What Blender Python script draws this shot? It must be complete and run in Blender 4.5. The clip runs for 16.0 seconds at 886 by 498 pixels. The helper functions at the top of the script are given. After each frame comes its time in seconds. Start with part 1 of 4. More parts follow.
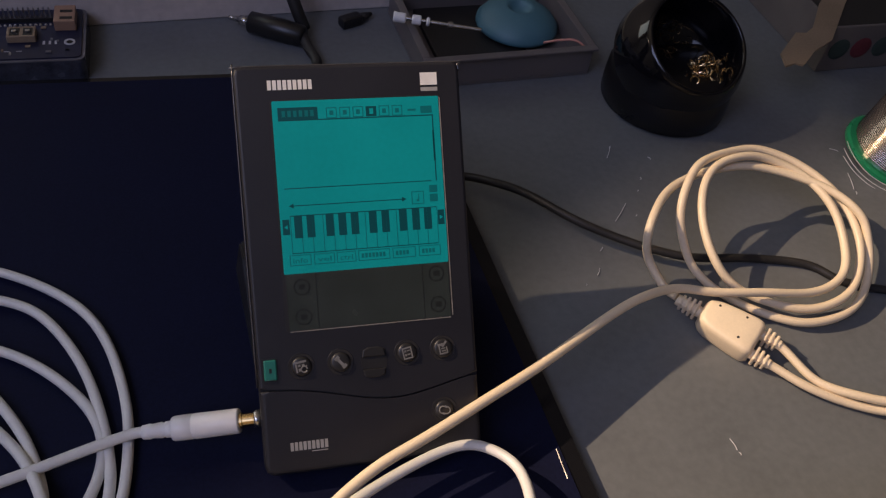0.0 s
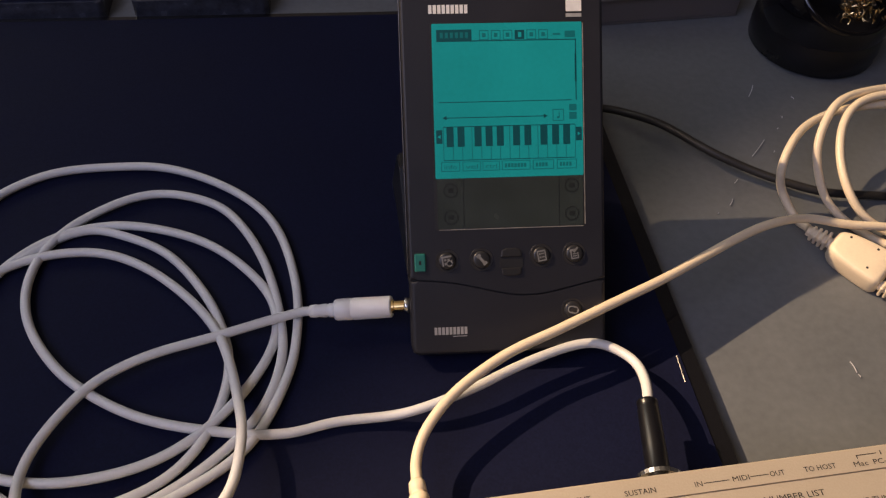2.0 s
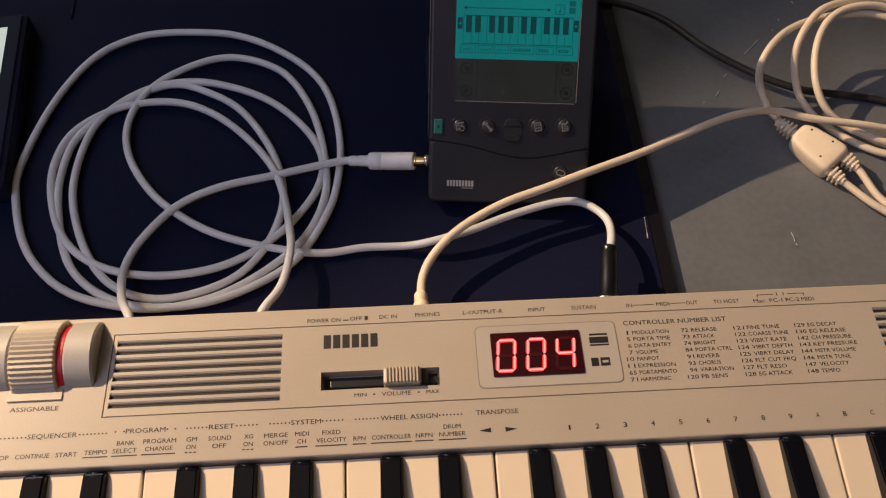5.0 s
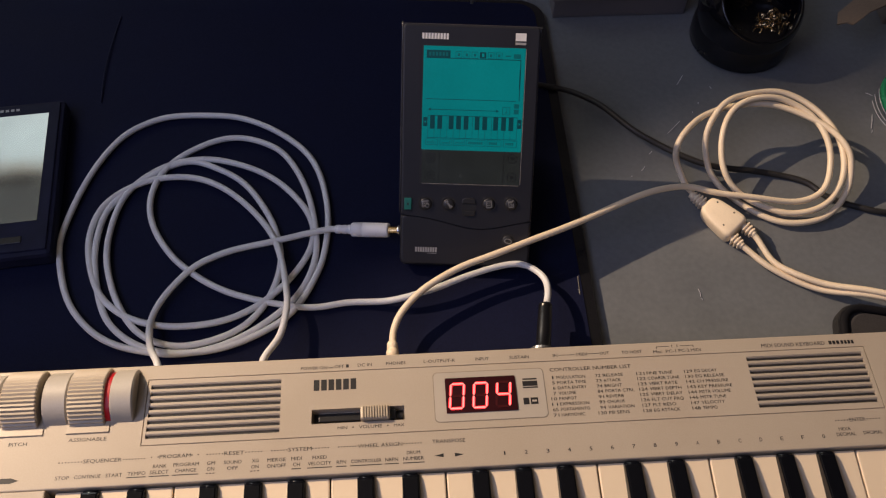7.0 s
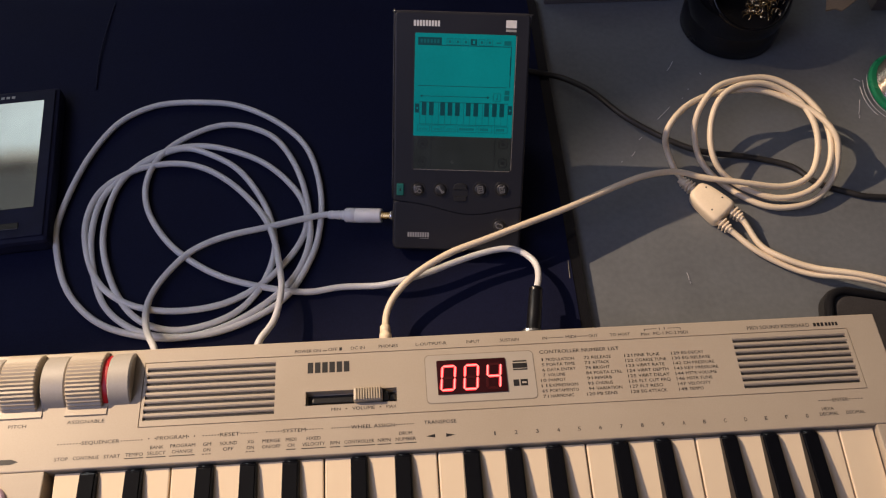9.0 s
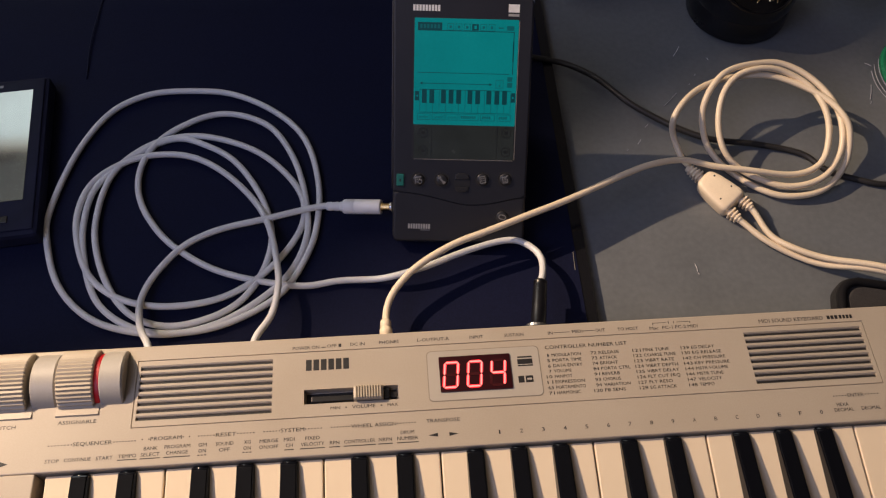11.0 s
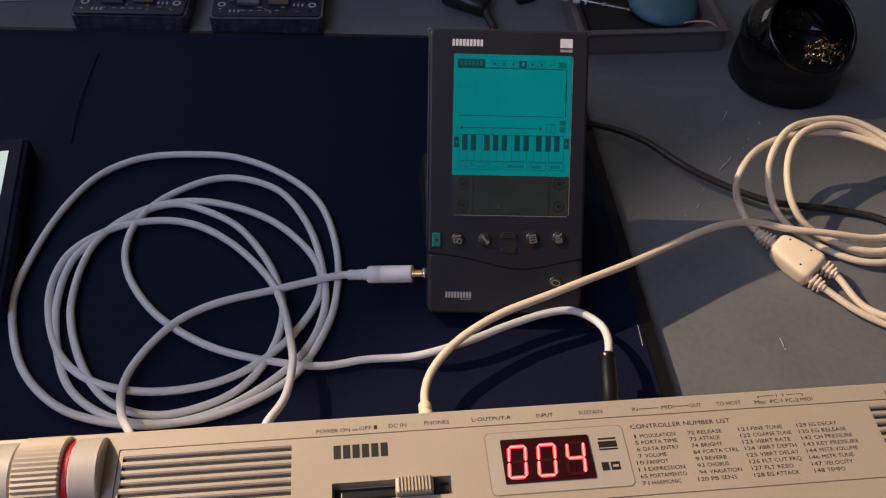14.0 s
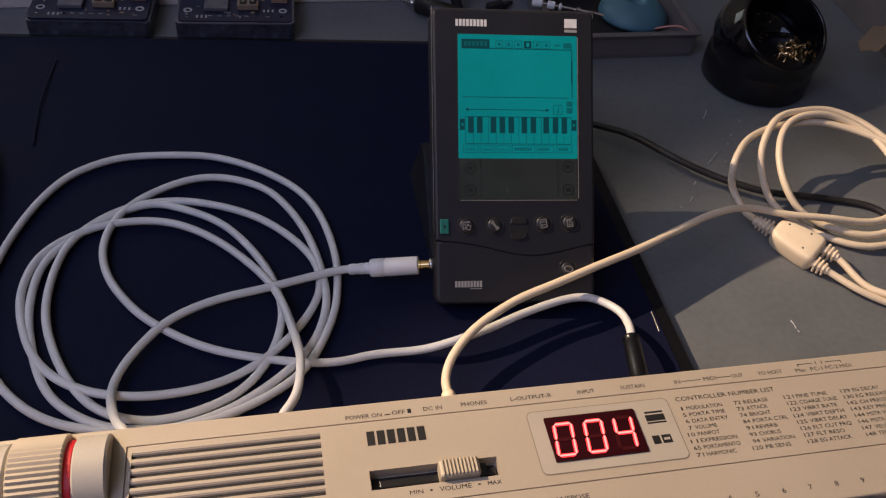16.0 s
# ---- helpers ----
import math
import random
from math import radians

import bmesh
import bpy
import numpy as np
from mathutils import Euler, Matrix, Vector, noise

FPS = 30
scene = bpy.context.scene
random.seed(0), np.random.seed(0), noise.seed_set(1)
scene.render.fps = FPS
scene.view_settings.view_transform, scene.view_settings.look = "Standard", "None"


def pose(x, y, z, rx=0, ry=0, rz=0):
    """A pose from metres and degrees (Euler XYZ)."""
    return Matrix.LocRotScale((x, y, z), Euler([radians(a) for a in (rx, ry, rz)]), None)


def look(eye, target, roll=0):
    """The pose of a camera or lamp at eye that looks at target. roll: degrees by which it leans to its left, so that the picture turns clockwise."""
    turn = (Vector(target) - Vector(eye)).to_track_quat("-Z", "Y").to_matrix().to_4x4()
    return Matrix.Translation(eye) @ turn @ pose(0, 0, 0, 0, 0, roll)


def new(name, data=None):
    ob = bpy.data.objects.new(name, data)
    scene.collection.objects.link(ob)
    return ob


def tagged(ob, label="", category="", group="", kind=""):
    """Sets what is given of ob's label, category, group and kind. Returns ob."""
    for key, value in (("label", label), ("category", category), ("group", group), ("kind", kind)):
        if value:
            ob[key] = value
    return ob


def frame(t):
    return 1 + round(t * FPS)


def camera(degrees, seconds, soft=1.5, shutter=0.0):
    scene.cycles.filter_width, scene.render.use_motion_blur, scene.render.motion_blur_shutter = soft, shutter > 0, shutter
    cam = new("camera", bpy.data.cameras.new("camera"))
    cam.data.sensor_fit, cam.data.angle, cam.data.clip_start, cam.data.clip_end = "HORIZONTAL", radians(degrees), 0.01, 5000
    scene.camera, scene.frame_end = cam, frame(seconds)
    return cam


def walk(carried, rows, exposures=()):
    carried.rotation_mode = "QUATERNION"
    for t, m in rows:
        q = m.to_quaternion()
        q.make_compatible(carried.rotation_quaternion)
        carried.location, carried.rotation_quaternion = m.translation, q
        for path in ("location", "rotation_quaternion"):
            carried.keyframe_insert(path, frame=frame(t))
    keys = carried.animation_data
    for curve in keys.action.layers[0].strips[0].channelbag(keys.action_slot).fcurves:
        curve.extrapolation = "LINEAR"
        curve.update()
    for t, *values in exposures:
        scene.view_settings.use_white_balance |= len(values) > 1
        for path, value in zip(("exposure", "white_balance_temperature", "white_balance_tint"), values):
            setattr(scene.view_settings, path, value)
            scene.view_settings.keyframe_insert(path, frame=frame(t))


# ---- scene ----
cam = camera(54.35, 16.0, soft=1.25)
PATH = [
    (0, (0.00244, -0.00301, 0.30082), (0.08882, 0.18435, 0.08302), 10.382),
    (0.5, (0.00005, -0.01521, 0.30824), (0.07592, 0.17422, 0.08833), 8.956),
    (1, (-0.00542, -0.01659, 0.31045), (0.05694, 0.17416, 0.08746), 7.021),
    (1.5, (-0.00654, -0.02657, 0.31221), (0.04146, 0.16326, 0.08492), 4.613),
    (2, (-0.00602, -0.04244, 0.31289), (0.03044, 0.14692, 0.08307), 2.764),
    (2.5, (-0.00572, -0.06025, 0.31454), (0.02020, 0.12995, 0.08400), 1.028),
    (3, (-0.00418, -0.07065, 0.31086), (0.01449, 0.11654, 0.07716), 0.106),
    (3.5, (-0.00207, -0.07727, 0.31801), (0.01254, 0.10023, 0.07659), 0.113),
    (4, (0.00146, -0.08563, 0.33081), (0.01452, 0.08092, 0.08163), 0.687),
    (6.5, (0.01627, -0.12771, 0.45526), (0.03135, 0.02819, 0.19939), 2.675),
    (7, (0.01848, -0.13223, 0.47299), (0.03466, 0.02814, 0.21997), 2.576),
    (7.5, (0.01904, -0.13763, 0.47938), (0.03617, 0.02438, 0.22747), 2.719),
    (8, (0.02116, -0.13943, 0.48077), (0.03809, 0.02075, 0.22768), 2.660),
    (8.5, (0.02001, -0.13883, 0.48011), (0.03721, 0.01960, 0.22594), 2.826),
    (9, (0.02093, -0.13721, 0.47883), (0.03805, 0.01913, 0.22336), 2.828),
    (11.5, (0.02037, -0.12630, 0.45981), (0.03748, 0.02634, 0.20211), 2.629),
    (12, (0.01546, -0.12626, 0.44821), (0.03331, 0.02804, 0.19155), 2.843),
    (12.5, (0.01160, -0.12804, 0.43086), (0.02929, 0.02947, 0.17615), 3.500),
    (13, (0.01225, -0.12895, 0.41477), (0.02881, 0.03898, 0.16673), 3.237),
    (13.5, (0.00788, -0.12469, 0.39951), (0.02809, 0.05904, 0.16322), 3.283),
    (14, (-0.01164, -0.11404, 0.37699), (0.01633, 0.07845, 0.14859), 3.606),
    (14.5, (-0.02480, -0.11199, 0.36048), (0.01344, 0.08403, 0.13661), 4.523),
    (15, (-0.03414, -0.11450, 0.35108), (0.01329, 0.08797, 0.13485), 5.656),
    (15.5, (-0.04577, -0.11327, 0.33674), (0.00777, 0.09260, 0.12519), 6.679),
    (16, (-0.05502, -0.12080, 0.33373), (0.00185, 0.08334, 0.12139), 7.182),
]
EXPOSURES = [(0, 0.02, 6500, 10), (0.5, 0.05, 6500, 10), (1.0, 0.12, 6650, 10), (1.7, 0.20, 6900, 10), (2.5, 0.30, 7000, 10), (3.0, 0.12, 7000, 10), (3.5, 0.10, 6950, 10), (4.0, 0.0, 6950, 10),
             (6.5, -0.16, 6350, 10), (8.0, -0.06, 6300, 10), (9.0, -0.06, 6350, 10), (11.5, -0.06, 6350, 10), (12.5, -0.03, 6400, 10), (13.5, 0.0, 6350, 10), (14.5, 0.06, 6150, 10), (15.5, 0.08, 6200, 10), (16, 0.06, 6350, 10)]
walk(cam, [(t, look(eye, target, roll)) for t, eye, target, roll in PATH], EXPOSURES)

# ---- world, lamps, exposure ----
world = bpy.data.worlds.new("world")
scene.world = world
world.use_nodes = True
world.node_tree.nodes["Background"].inputs[0].default_value = (0.30, 0.36, 0.55, 1)
world.node_tree.nodes["Background"].inputs[1].default_value = 0.05


def lamp(name, kind, m, watts, colour, size):
    d = bpy.data.lights.new(name, kind)
    d.energy, d.color = watts, colour
    if kind == "AREA":
        d.shape, d.size, d.size_y = "RECTANGLE", size[0], size[1]
    else:
        d.shadow_soft_size = size
    ob = new(name, d)
    ob.matrix_world = m
    return ob


LAMP = (-0.75, 0.54, 0.76)
lamp("warm_room_lamp", "POINT", pose(*LAMP), 82, (1.0, 0.73, 0.49), 0.007)
# cool fill lights with no visible source, added for the room's ambient light
lamp("left_fill_light", "AREA", look((-0.9, -0.25, 1.20), (0.0, 0.2, 0)), 3.8, (0.53, 0.59, 1.0), (0.6, 0.6))
lamp("fill_light", "AREA", look((-0.7, -0.7, 1.20), (0.0, 0.2, 0)), 3.8, (0.53, 0.59, 1.0), (0.8, 0.8))


# ---- materials ----
def material(name, colour, rough=0.5, metal=0.0, grain=0.0, grain_size=900.0, stain=0.12, stain_size=14.0, bump=0.0,
             tint=None, clear=0.0, glow=0.0, spec=0.5):
    """A plastic, metal, paint or fabric with variation at two sizes and a fine relief."""
    m = bpy.data.materials.new(name)
    m.use_nodes = True
    t = m.node_tree
    p = t.nodes["Principled BSDF"]
    c = (*colour, 1)
    p.inputs["Base Color"].default_value = c
    p.inputs["Roughness"].default_value, p.inputs["Metallic"].default_value = rough, metal
    p.inputs["Specular IOR Level"].default_value = spec
    p.inputs["Coat Weight"].default_value = clear
    if glow:
        p.inputs["Emission Color"].default_value, p.inputs["Emission Strength"].default_value = c, glow
    co = t.nodes.new("ShaderNodeTexCoord")
    big, small = t.nodes.new("ShaderNodeTexNoise"), t.nodes.new("ShaderNodeTexNoise")
    big.inputs["Scale"].default_value, small.inputs["Scale"].default_value = stain_size, grain_size
    big.inputs["Detail"].default_value, small.inputs["Detail"].default_value = 5, 3
    for n in (big, small):
        t.links.new(co.outputs["Object"], n.inputs["Vector"])
    if stain or grain:
        add = t.nodes.new("ShaderNodeMath")
        add.operation = "MULTIPLY_ADD"
        t.links.new(small.outputs["Fac"], add.inputs[0])
        add.inputs[1].default_value = grain / max(stain, 1e-3)
        t.links.new(big.outputs["Fac"], add.inputs[2])
        mix = t.nodes.new("ShaderNodeMix")
        mix.data_type, mix.blend_type = "RGBA", "MIX"
        ramp = t.nodes.new("ShaderNodeMapRange")
        half = 0.5 * (1 + grain / max(stain, 1e-3))
        ramp.inputs["From Min"].default_value, ramp.inputs["From Max"].default_value = half * 0.55, half * 1.45
        t.links.new(add.outputs[0], ramp.inputs["Value"])
        t.links.new(ramp.outputs["Result"], mix.inputs["Factor"])
        dark = tint or tuple(v * (1 - 2 * stain) for v in colour)
        mix.inputs["A"].default_value = (*dark, 1)
        mix.inputs["B"].default_value = (*(min(1, v * (1 + stain)) for v in colour), 1)
        t.links.new(mix.outputs["Result"], p.inputs["Base Color"])
        if glow:
            t.links.new(mix.outputs["Result"], p.inputs["Emission Color"])
        vary = t.nodes.new("ShaderNodeMapRange")
        vary.inputs["To Min"].default_value, vary.inputs["To Max"].default_value = max(0, rough - 0.08), min(1, rough + 0.08)
        t.links.new(big.outputs["Fac"], vary.inputs["Value"])
        t.links.new(vary.outputs["Result"], p.inputs["Roughness"])
    if bump:
        b = t.nodes.new("ShaderNodeBump")
        b.inputs["Strength"].default_value, b.inputs["Distance"].default_value = bump, 0.0004
        t.links.new(small.outputs["Fac"], b.inputs["Height"])
        t.links.new(b.outputs["Normal"], p.inputs["Normal"])
    return m


def glass(name, colour, rough=0.02):
    m = bpy.data.materials.new(name)
    m.use_nodes = True
    p = m.node_tree.nodes["Principled BSDF"]
    p.inputs["Base Color"].default_value = (*colour, 1)
    p.inputs["Roughness"].default_value, p.inputs["Transmission Weight"].default_value = rough, 1.0
    p.inputs["IOR"].default_value = 1.46
    return m


TABLE = material("grey_laminate", (0.150, 0.160, 0.167), 0.45, stain=0.10, stain_size=26, grain=0.10, grain_size=260, bump=0.10, spec=0.3)
PAD = material("black_pad_sheet", (0.0082, 0.0102, 0.0310), 0.65, stain=0.15, stain_size=20, grain=0.30, grain_size=900, bump=0.12, spec=0.07)
PAD_EDGE = material("black_gloss_edge", (0.008, 0.008, 0.010), 0.18, stain=0.1)
BEIGE = material("warm_beige_plastic", (0.455, 0.39, 0.30), 0.42, stain=0.05, stain_size=18, grain=0.04, grain_size=1600, bump=0.10, tint=(0.42, 0.35, 0.26))
BEIGE_DARK = material("grey_beige_plastic", (0.43, 0.395, 0.335), 0.45, stain=0.06, stain_size=30, grain=0.03, bump=0.08)
WHEEL = material("cream_ribbed_plastic", (0.45, 0.38, 0.275), 0.45, stain=0.07, stain_size=40, bump=0.06)
PLATE = material("pale_display_plate", (0.465, 0.41, 0.33), 0.38, stain=0.04, stain_size=30)
RIM = material("brown_moulding_line", (0.26, 0.22, 0.165), 0.5, stain=0.05)
SLOT = material("dark_slot", (0.02, 0.018, 0.016), 0.7, stain=0.1)
INK = material("dark_grey_ink", (0.012, 0.011, 0.011), 0.55, stain=0.12, stain_size=60)
KEY_WHITE = material("cream_key_plastic", (0.86, 0.71, 0.50), 0.22, stain=0.04, stain_size=15, tint=(0.82, 0.665, 0.455))
KEY_BLACK = material("black_key_plastic", (0.003, 0.0035, 0.006), 0.11, stain=0.15, stain_size=30, spec=0.4)
MAUVE = material("mauve_button", (0.42, 0.30, 0.36), 0.45, stain=0.06)
RED_GLASS = material("dark_red_window", (0.030, 0.0015, 0.004), 0.38, stain=0.1, spec=0.3)
SEGMENT = material("lit_red_segment", (1.0, 0.030, 0.040), 0.4, stain=0, glow=1.5)
SEGMENT_CORE = material("hot_segment_core", (1.0, 0.26, 0.23), 0.4, stain=0, glow=1.4)
SEGMENT_OFF = material("unlit_segment", (0.05, 0.004, 0.006), 0.5, stain=0, spec=0.2)
RED_RING = material("glowing_red_ring", (0.42, 0.006, 0.010), 0.4, stain=0, glow=0.12)
CABLE_WHITE = material("white_cable_sheath", (0.74, 0.735, 0.705), 0.42, stain=0.05, stain_size=60, grain=0.03)
CABLE_BEIGE = material("beige_cable_sheath", (0.84, 0.70, 0.50), 0.42, stain=0.06, stain_size=50, grain=0.03)
CABLE_BLACK = material("black_rubber_sheath", (0.022, 0.021, 0.021), 0.55, stain=0.2, stain_size=70)
BLACK_PLASTIC = material("black_plastic", (0.014, 0.014, 0.015), 0.38, stain=0.2, stain_size=40, grain=0.05)
GOLD = material("gold_plated_metal", (0.80, 0.58, 0.26), 0.22, 1.0, stain=0.08, stain_size=200)
STEEL = material("nickel_metal", (0.62, 0.62, 0.62), 0.25, 1.0, stain=0.10, stain_size=150)
BRASS = material("lit_brass", (0.90, 0.66, 0.34), 0.22, 1.0, stain=0.10, stain_size=200)
SOLDER = material("solder_wire", (0.66, 0.58, 0.50), 0.20, 1.0, stain=0.08, stain_size=100)
PALM_GREY = material("charcoal_plastic", (0.0152, 0.0157, 0.0212), 0.46, stain=0.08, stain_size=35, grain=0.05, grain_size=2200, bump=0.10, spec=0.4)
PALM_DARK = material("darker_charcoal_plastic", (0.020, 0.020, 0.021), 0.35, stain=0.10, stain_size=50)
SILVER_PRINT = material("silver_print", (0.36, 0.355, 0.345), 0.45, stain=0.08, stain_size=300)
WHITE_PRINT = material("white_print", (0.80, 0.79, 0.76), 0.5, stain=0.05, stain_size=300)
LCD = material("lit_teal_liquid_crystal", (0.003, 0.172, 0.176), 0.25, stain=0.07, stain_size=30, grain=0.03, grain_size=500, glow=0.51, spec=0.2)
LCD_DARK = material("dark_teal_pixels", (0.001, 0.034, 0.040), 0.3, stain=0, glow=0.58)
LCD_MID = material("mid_teal_pixels", (0.001, 0.075, 0.080), 0.3, stain=0, glow=0.58)
SILK = material("unlit_writing_area", (0.033, 0.042, 0.040), 0.25, stain=0.08, stain_size=60)
SILK_MARK = material("writing_area_marks", (0.016, 0.019, 0.019), 0.3, stain=0)
ICON = material("grey_icon_print", (0.22, 0.217, 0.21), 0.5, stain=0.15, stain_size=400)
CASE_EDGE = material("glossy_edge_highlight", (0.050, 0.049, 0.052), 0.24, stain=0.15, stain_size=60, spec=0.8)
BEZEL_LINE = material("pale_bezel_line", (0.24, 0.225, 0.205), 0.4, stain=0.2, stain_size=200)
GREEN_BUTTON = material("green_power_button", (0.016, 0.17, 0.135), 0.40, stain=0.10, stain_size=200)
SCREEN_GLASS = material("mirror_like_screen", (0.30, 0.32, 0.31), 0.07, 0.95, stain=0.1)
FRAME_BLACK = material("black_frame_plastic", (0.013, 0.015, 0.037), 0.60, stain=0.2, stain_size=40, bump=0.1, spec=0.12)
PCB = material("dark_blue_solder_mask", (0.012, 0.016, 0.045), 0.35, stain=0.2, stain_size=120)
PCB_WHITE = material("white_legend_ink", (0.42, 0.42, 0.45), 0.6, stain=0.1, stain_size=200)
TIN = material("tin_plated_shell", (0.55, 0.53, 0.52), 0.35, 1.0, stain=0.1, stain_size=100)
COPPER_PAD = material("orange_header_plastic", (0.34, 0.21, 0.14), 0.5, stain=0.1)
CHIP = material("grey_module_lid", (0.16, 0.155, 0.175), 0.45, 0.3, stain=0.1, stain_size=100)
SHELF_WOOD = material("pale_shelf_board", (0.66, 0.58, 0.53), 0.55, stain=0.10, stain_size=16, grain=0.08, grain_size=260, bump=0.1)
TRAY_SMOKE = material("smoky_clear_plastic", (0.060, 0.064, 0.085), 0.25, stain=0.35, stain_size=120, grain=0.1)
CLEAR = glass("frosted_tray_plastic", (0.24, 0.215, 0.21), 0.34)
CLEAR.node_tree.nodes["Principled BSDF"].inputs["Transmission Weight"].default_value = 0.45
JAR = material("black_glossy_enamel", (0.005, 0.005, 0.007), 0.09, stain=0.15, stain_size=40)
JAR_BASE = material("black_rubber_base", (0.006, 0.006, 0.008), 0.30, stain=0.2, stain_size=40)
# darker copy of the brass, coloured for the shaded part of the pot
BRASS_SHADED = material("shaded_brass", (0.10, 0.065, 0.03), 0.4, 1.0, stain=0.2, stain_size=200)
SPONGE_BLUE = material("pale_blue_silicone", (0.072, 0.18, 0.225), 0.5, stain=0.07, stain_size=30)
PINK_WIRE = material("pink_wire_sheath", (0.55, 0.25, 0.20), 0.5, stain=0.05)
CARD = material("printed_card", (0.15, 0.13, 0.115), 0.6, stain=0.15, stain_size=30, grain=0.05)
CARD_TAN = material("torn_tan_card", (0.26, 0.19, 0.125), 0.7, stain=0.15, stain_size=40, grain=0.1)
CARD_RED = material("dark_red_print", (0.14, 0.025, 0.035), 0.6, stain=0.15, stain_size=40)
CARD_GREEN = material("dark_green_print", (0.035, 0.055, 0.045), 0.6, stain=0.15, stain_size=40)
SPOOL_GREEN = material("green_spool_plastic", (0.015, 0.24, 0.10), 0.28, stain=0.08, stain_size=50, clear=0.2)
WHITE_PLASTIC = material("white_plastic", (0.86, 0.85, 0.83), 0.35, stain=0.05, stain_size=60)
POUCH_GREY = material("dull_grey_padding", (0.034, 0.031, 0.031), 0.8, stain=0.25, stain_size=70, grain=0.2, bump=0.4)
RIM_BLACK = material("black_piping", (0.005, 0.005, 0.007), 0.8, stain=0.2, stain_size=90, grain=0.2, bump=0.4, spec=0.2)
FOAM = material("black_foam", (0.010, 0.010, 0.011), 0.85, stain=0.25, stain_size=90, grain=0.2, bump=0.5)
SHINY = material("shiny_sliver", (0.62, 0.62, 0.65), 0.25, 0.0, stain=0.1, spec=0.9)
WALL = material("wall_paint", (0.10, 0.11, 0.14), 0.8, stain=0.05, stain_size=2, grain=0.03, grain_size=300, bump=0.1)
CEILING = material("ceiling_paint", (0.18, 0.19, 0.21), 0.85, stain=0.05, stain_size=2, grain=0.03, grain_size=300, bump=0.1)
FLOOR = material("brown_floor", (0.16, 0.12, 0.09), 0.6, stain=0.15, stain_size=4)


# ---- mesh helpers ----
def part(name, bm, mat, parent=None, label="", smooth=False):
    me = bpy.data.meshes.new(name)
    bmesh.ops.recalc_face_normals(bm, faces=bm.faces)
    if smooth:
        for f in bm.faces:
            f.smooth = True
    bm.to_mesh(me)
    bm.free()
    me.materials.append(mat)
    ob = new(name, me)
    if parent:
        ob.parent = parent
    if label:
        ob["label"] = label
    return ob


def thing(name, label, category, group="", kind="", m=None):
    ob = new(name)
    ob.empty_display_size = 0.01
    if m is not None:
        ob.matrix_world = m
    return tagged(ob, label, category, group, kind)


def block(x0, x1, y0, y1, z0, z1, bevel=0.0, seg=2, bm=None):
    """A box with rounded edges."""
    own = bmesh.new()
    bmesh.ops.create_cube(own, size=1.0, matrix=Matrix.Translation(((x0 + x1) / 2, (y0 + y1) / 2, (z0 + z1) / 2)) @ Matrix.Diagonal((x1 - x0, y1 - y0, z1 - z0, 1)))
    if bevel:
        bmesh.ops.bevel(own, geom=list(own.edges), offset=bevel, segments=seg, affect="EDGES", profile=0.5)
    return own if bm is None else join(bm, own)


def join(bm, other):
    me = bpy.data.meshes.new("joined")
    other.to_mesh(me)
    other.free()
    bm.from_mesh(me)
    bpy.data.meshes.remove(me)
    return bm


def placed(bm, m):
    bmesh.ops.transform(bm, matrix=m, verts=bm.verts)
    return bm


def prism(outline, z0, z1, bevel=0.0, seg=2):
    """An outline in x and y, drawn up from z0 to z1, with its top edge rounded."""
    bm = bmesh.new()
    low = [bm.verts.new((x, y, z0)) for x, y in outline]
    top = [bm.verts.new((x, y, z1)) for x, y in outline]
    bm.faces.new(low[::-1])
    lid = bm.faces.new(top)
    n = len(outline)
    for i in range(n):
        bm.faces.new((low[i], low[(i + 1) % n], top[(i + 1) % n], top[i]))
    if bevel:
        bmesh.ops.bevel(bm, geom=list(lid.edges), offset=bevel, segments=seg, affect="EDGES", profile=0.5)
    return bm


def rounded(x0, x1, y0, y1, r, n=5):
    out = []
    for cx, cy, a in ((x1 - r, y0 + r, -90), (x1 - r, y1 - r, 0), (x0 + r, y1 - r, 90), (x0 + r, y0 + r, 180)):
        for i in range(n + 1):
            b = radians(a + 90 * i / n)
            out.append((cx + r * math.cos(b), cy + r * math.sin(b)))
    return out


def turned(profile, n=40, closed=False):
    """A profile of (radius, height), turned round z."""
    bm = bmesh.new()
    rings = [[bm.verts.new((r * math.cos(2 * math.pi * i / n), r * math.sin(2 * math.pi * i / n), z)) for i in range(n)] for r, z in profile]
    pairs = list(zip(rings[:-1], rings[1:])) + ([(rings[-1], rings[0])] if closed else [])
    for a, b in pairs:
        for i in range(n):
            bm.faces.new((a[i], a[(i + 1) % n], b[(i + 1) % n], b[i]))
    if not closed:
        for ring in (rings[0], rings[-1]):
            bm.faces.new(ring)
    return bm


def smooth_line(points, per=8):
    """A line that glides through the points (Catmull-Rom)."""
    p = [Vector(v) for v in points]
    p = [2 * p[0] - p[1]] + p + [2 * p[-1] - p[-2]]
    out = []
    for i in range(1, len(p) - 2):
        a, b, c, d = p[i - 1 : i + 3]
        for k in range(per):
            t = k / per
            out.append(0.5 * (2 * b + (c - a) * t + (2 * a - 5 * b + 4 * c - d) * t * t + (3 * b - a - 3 * c + d) * t ** 3))
    out.append(p[-2])
    return out


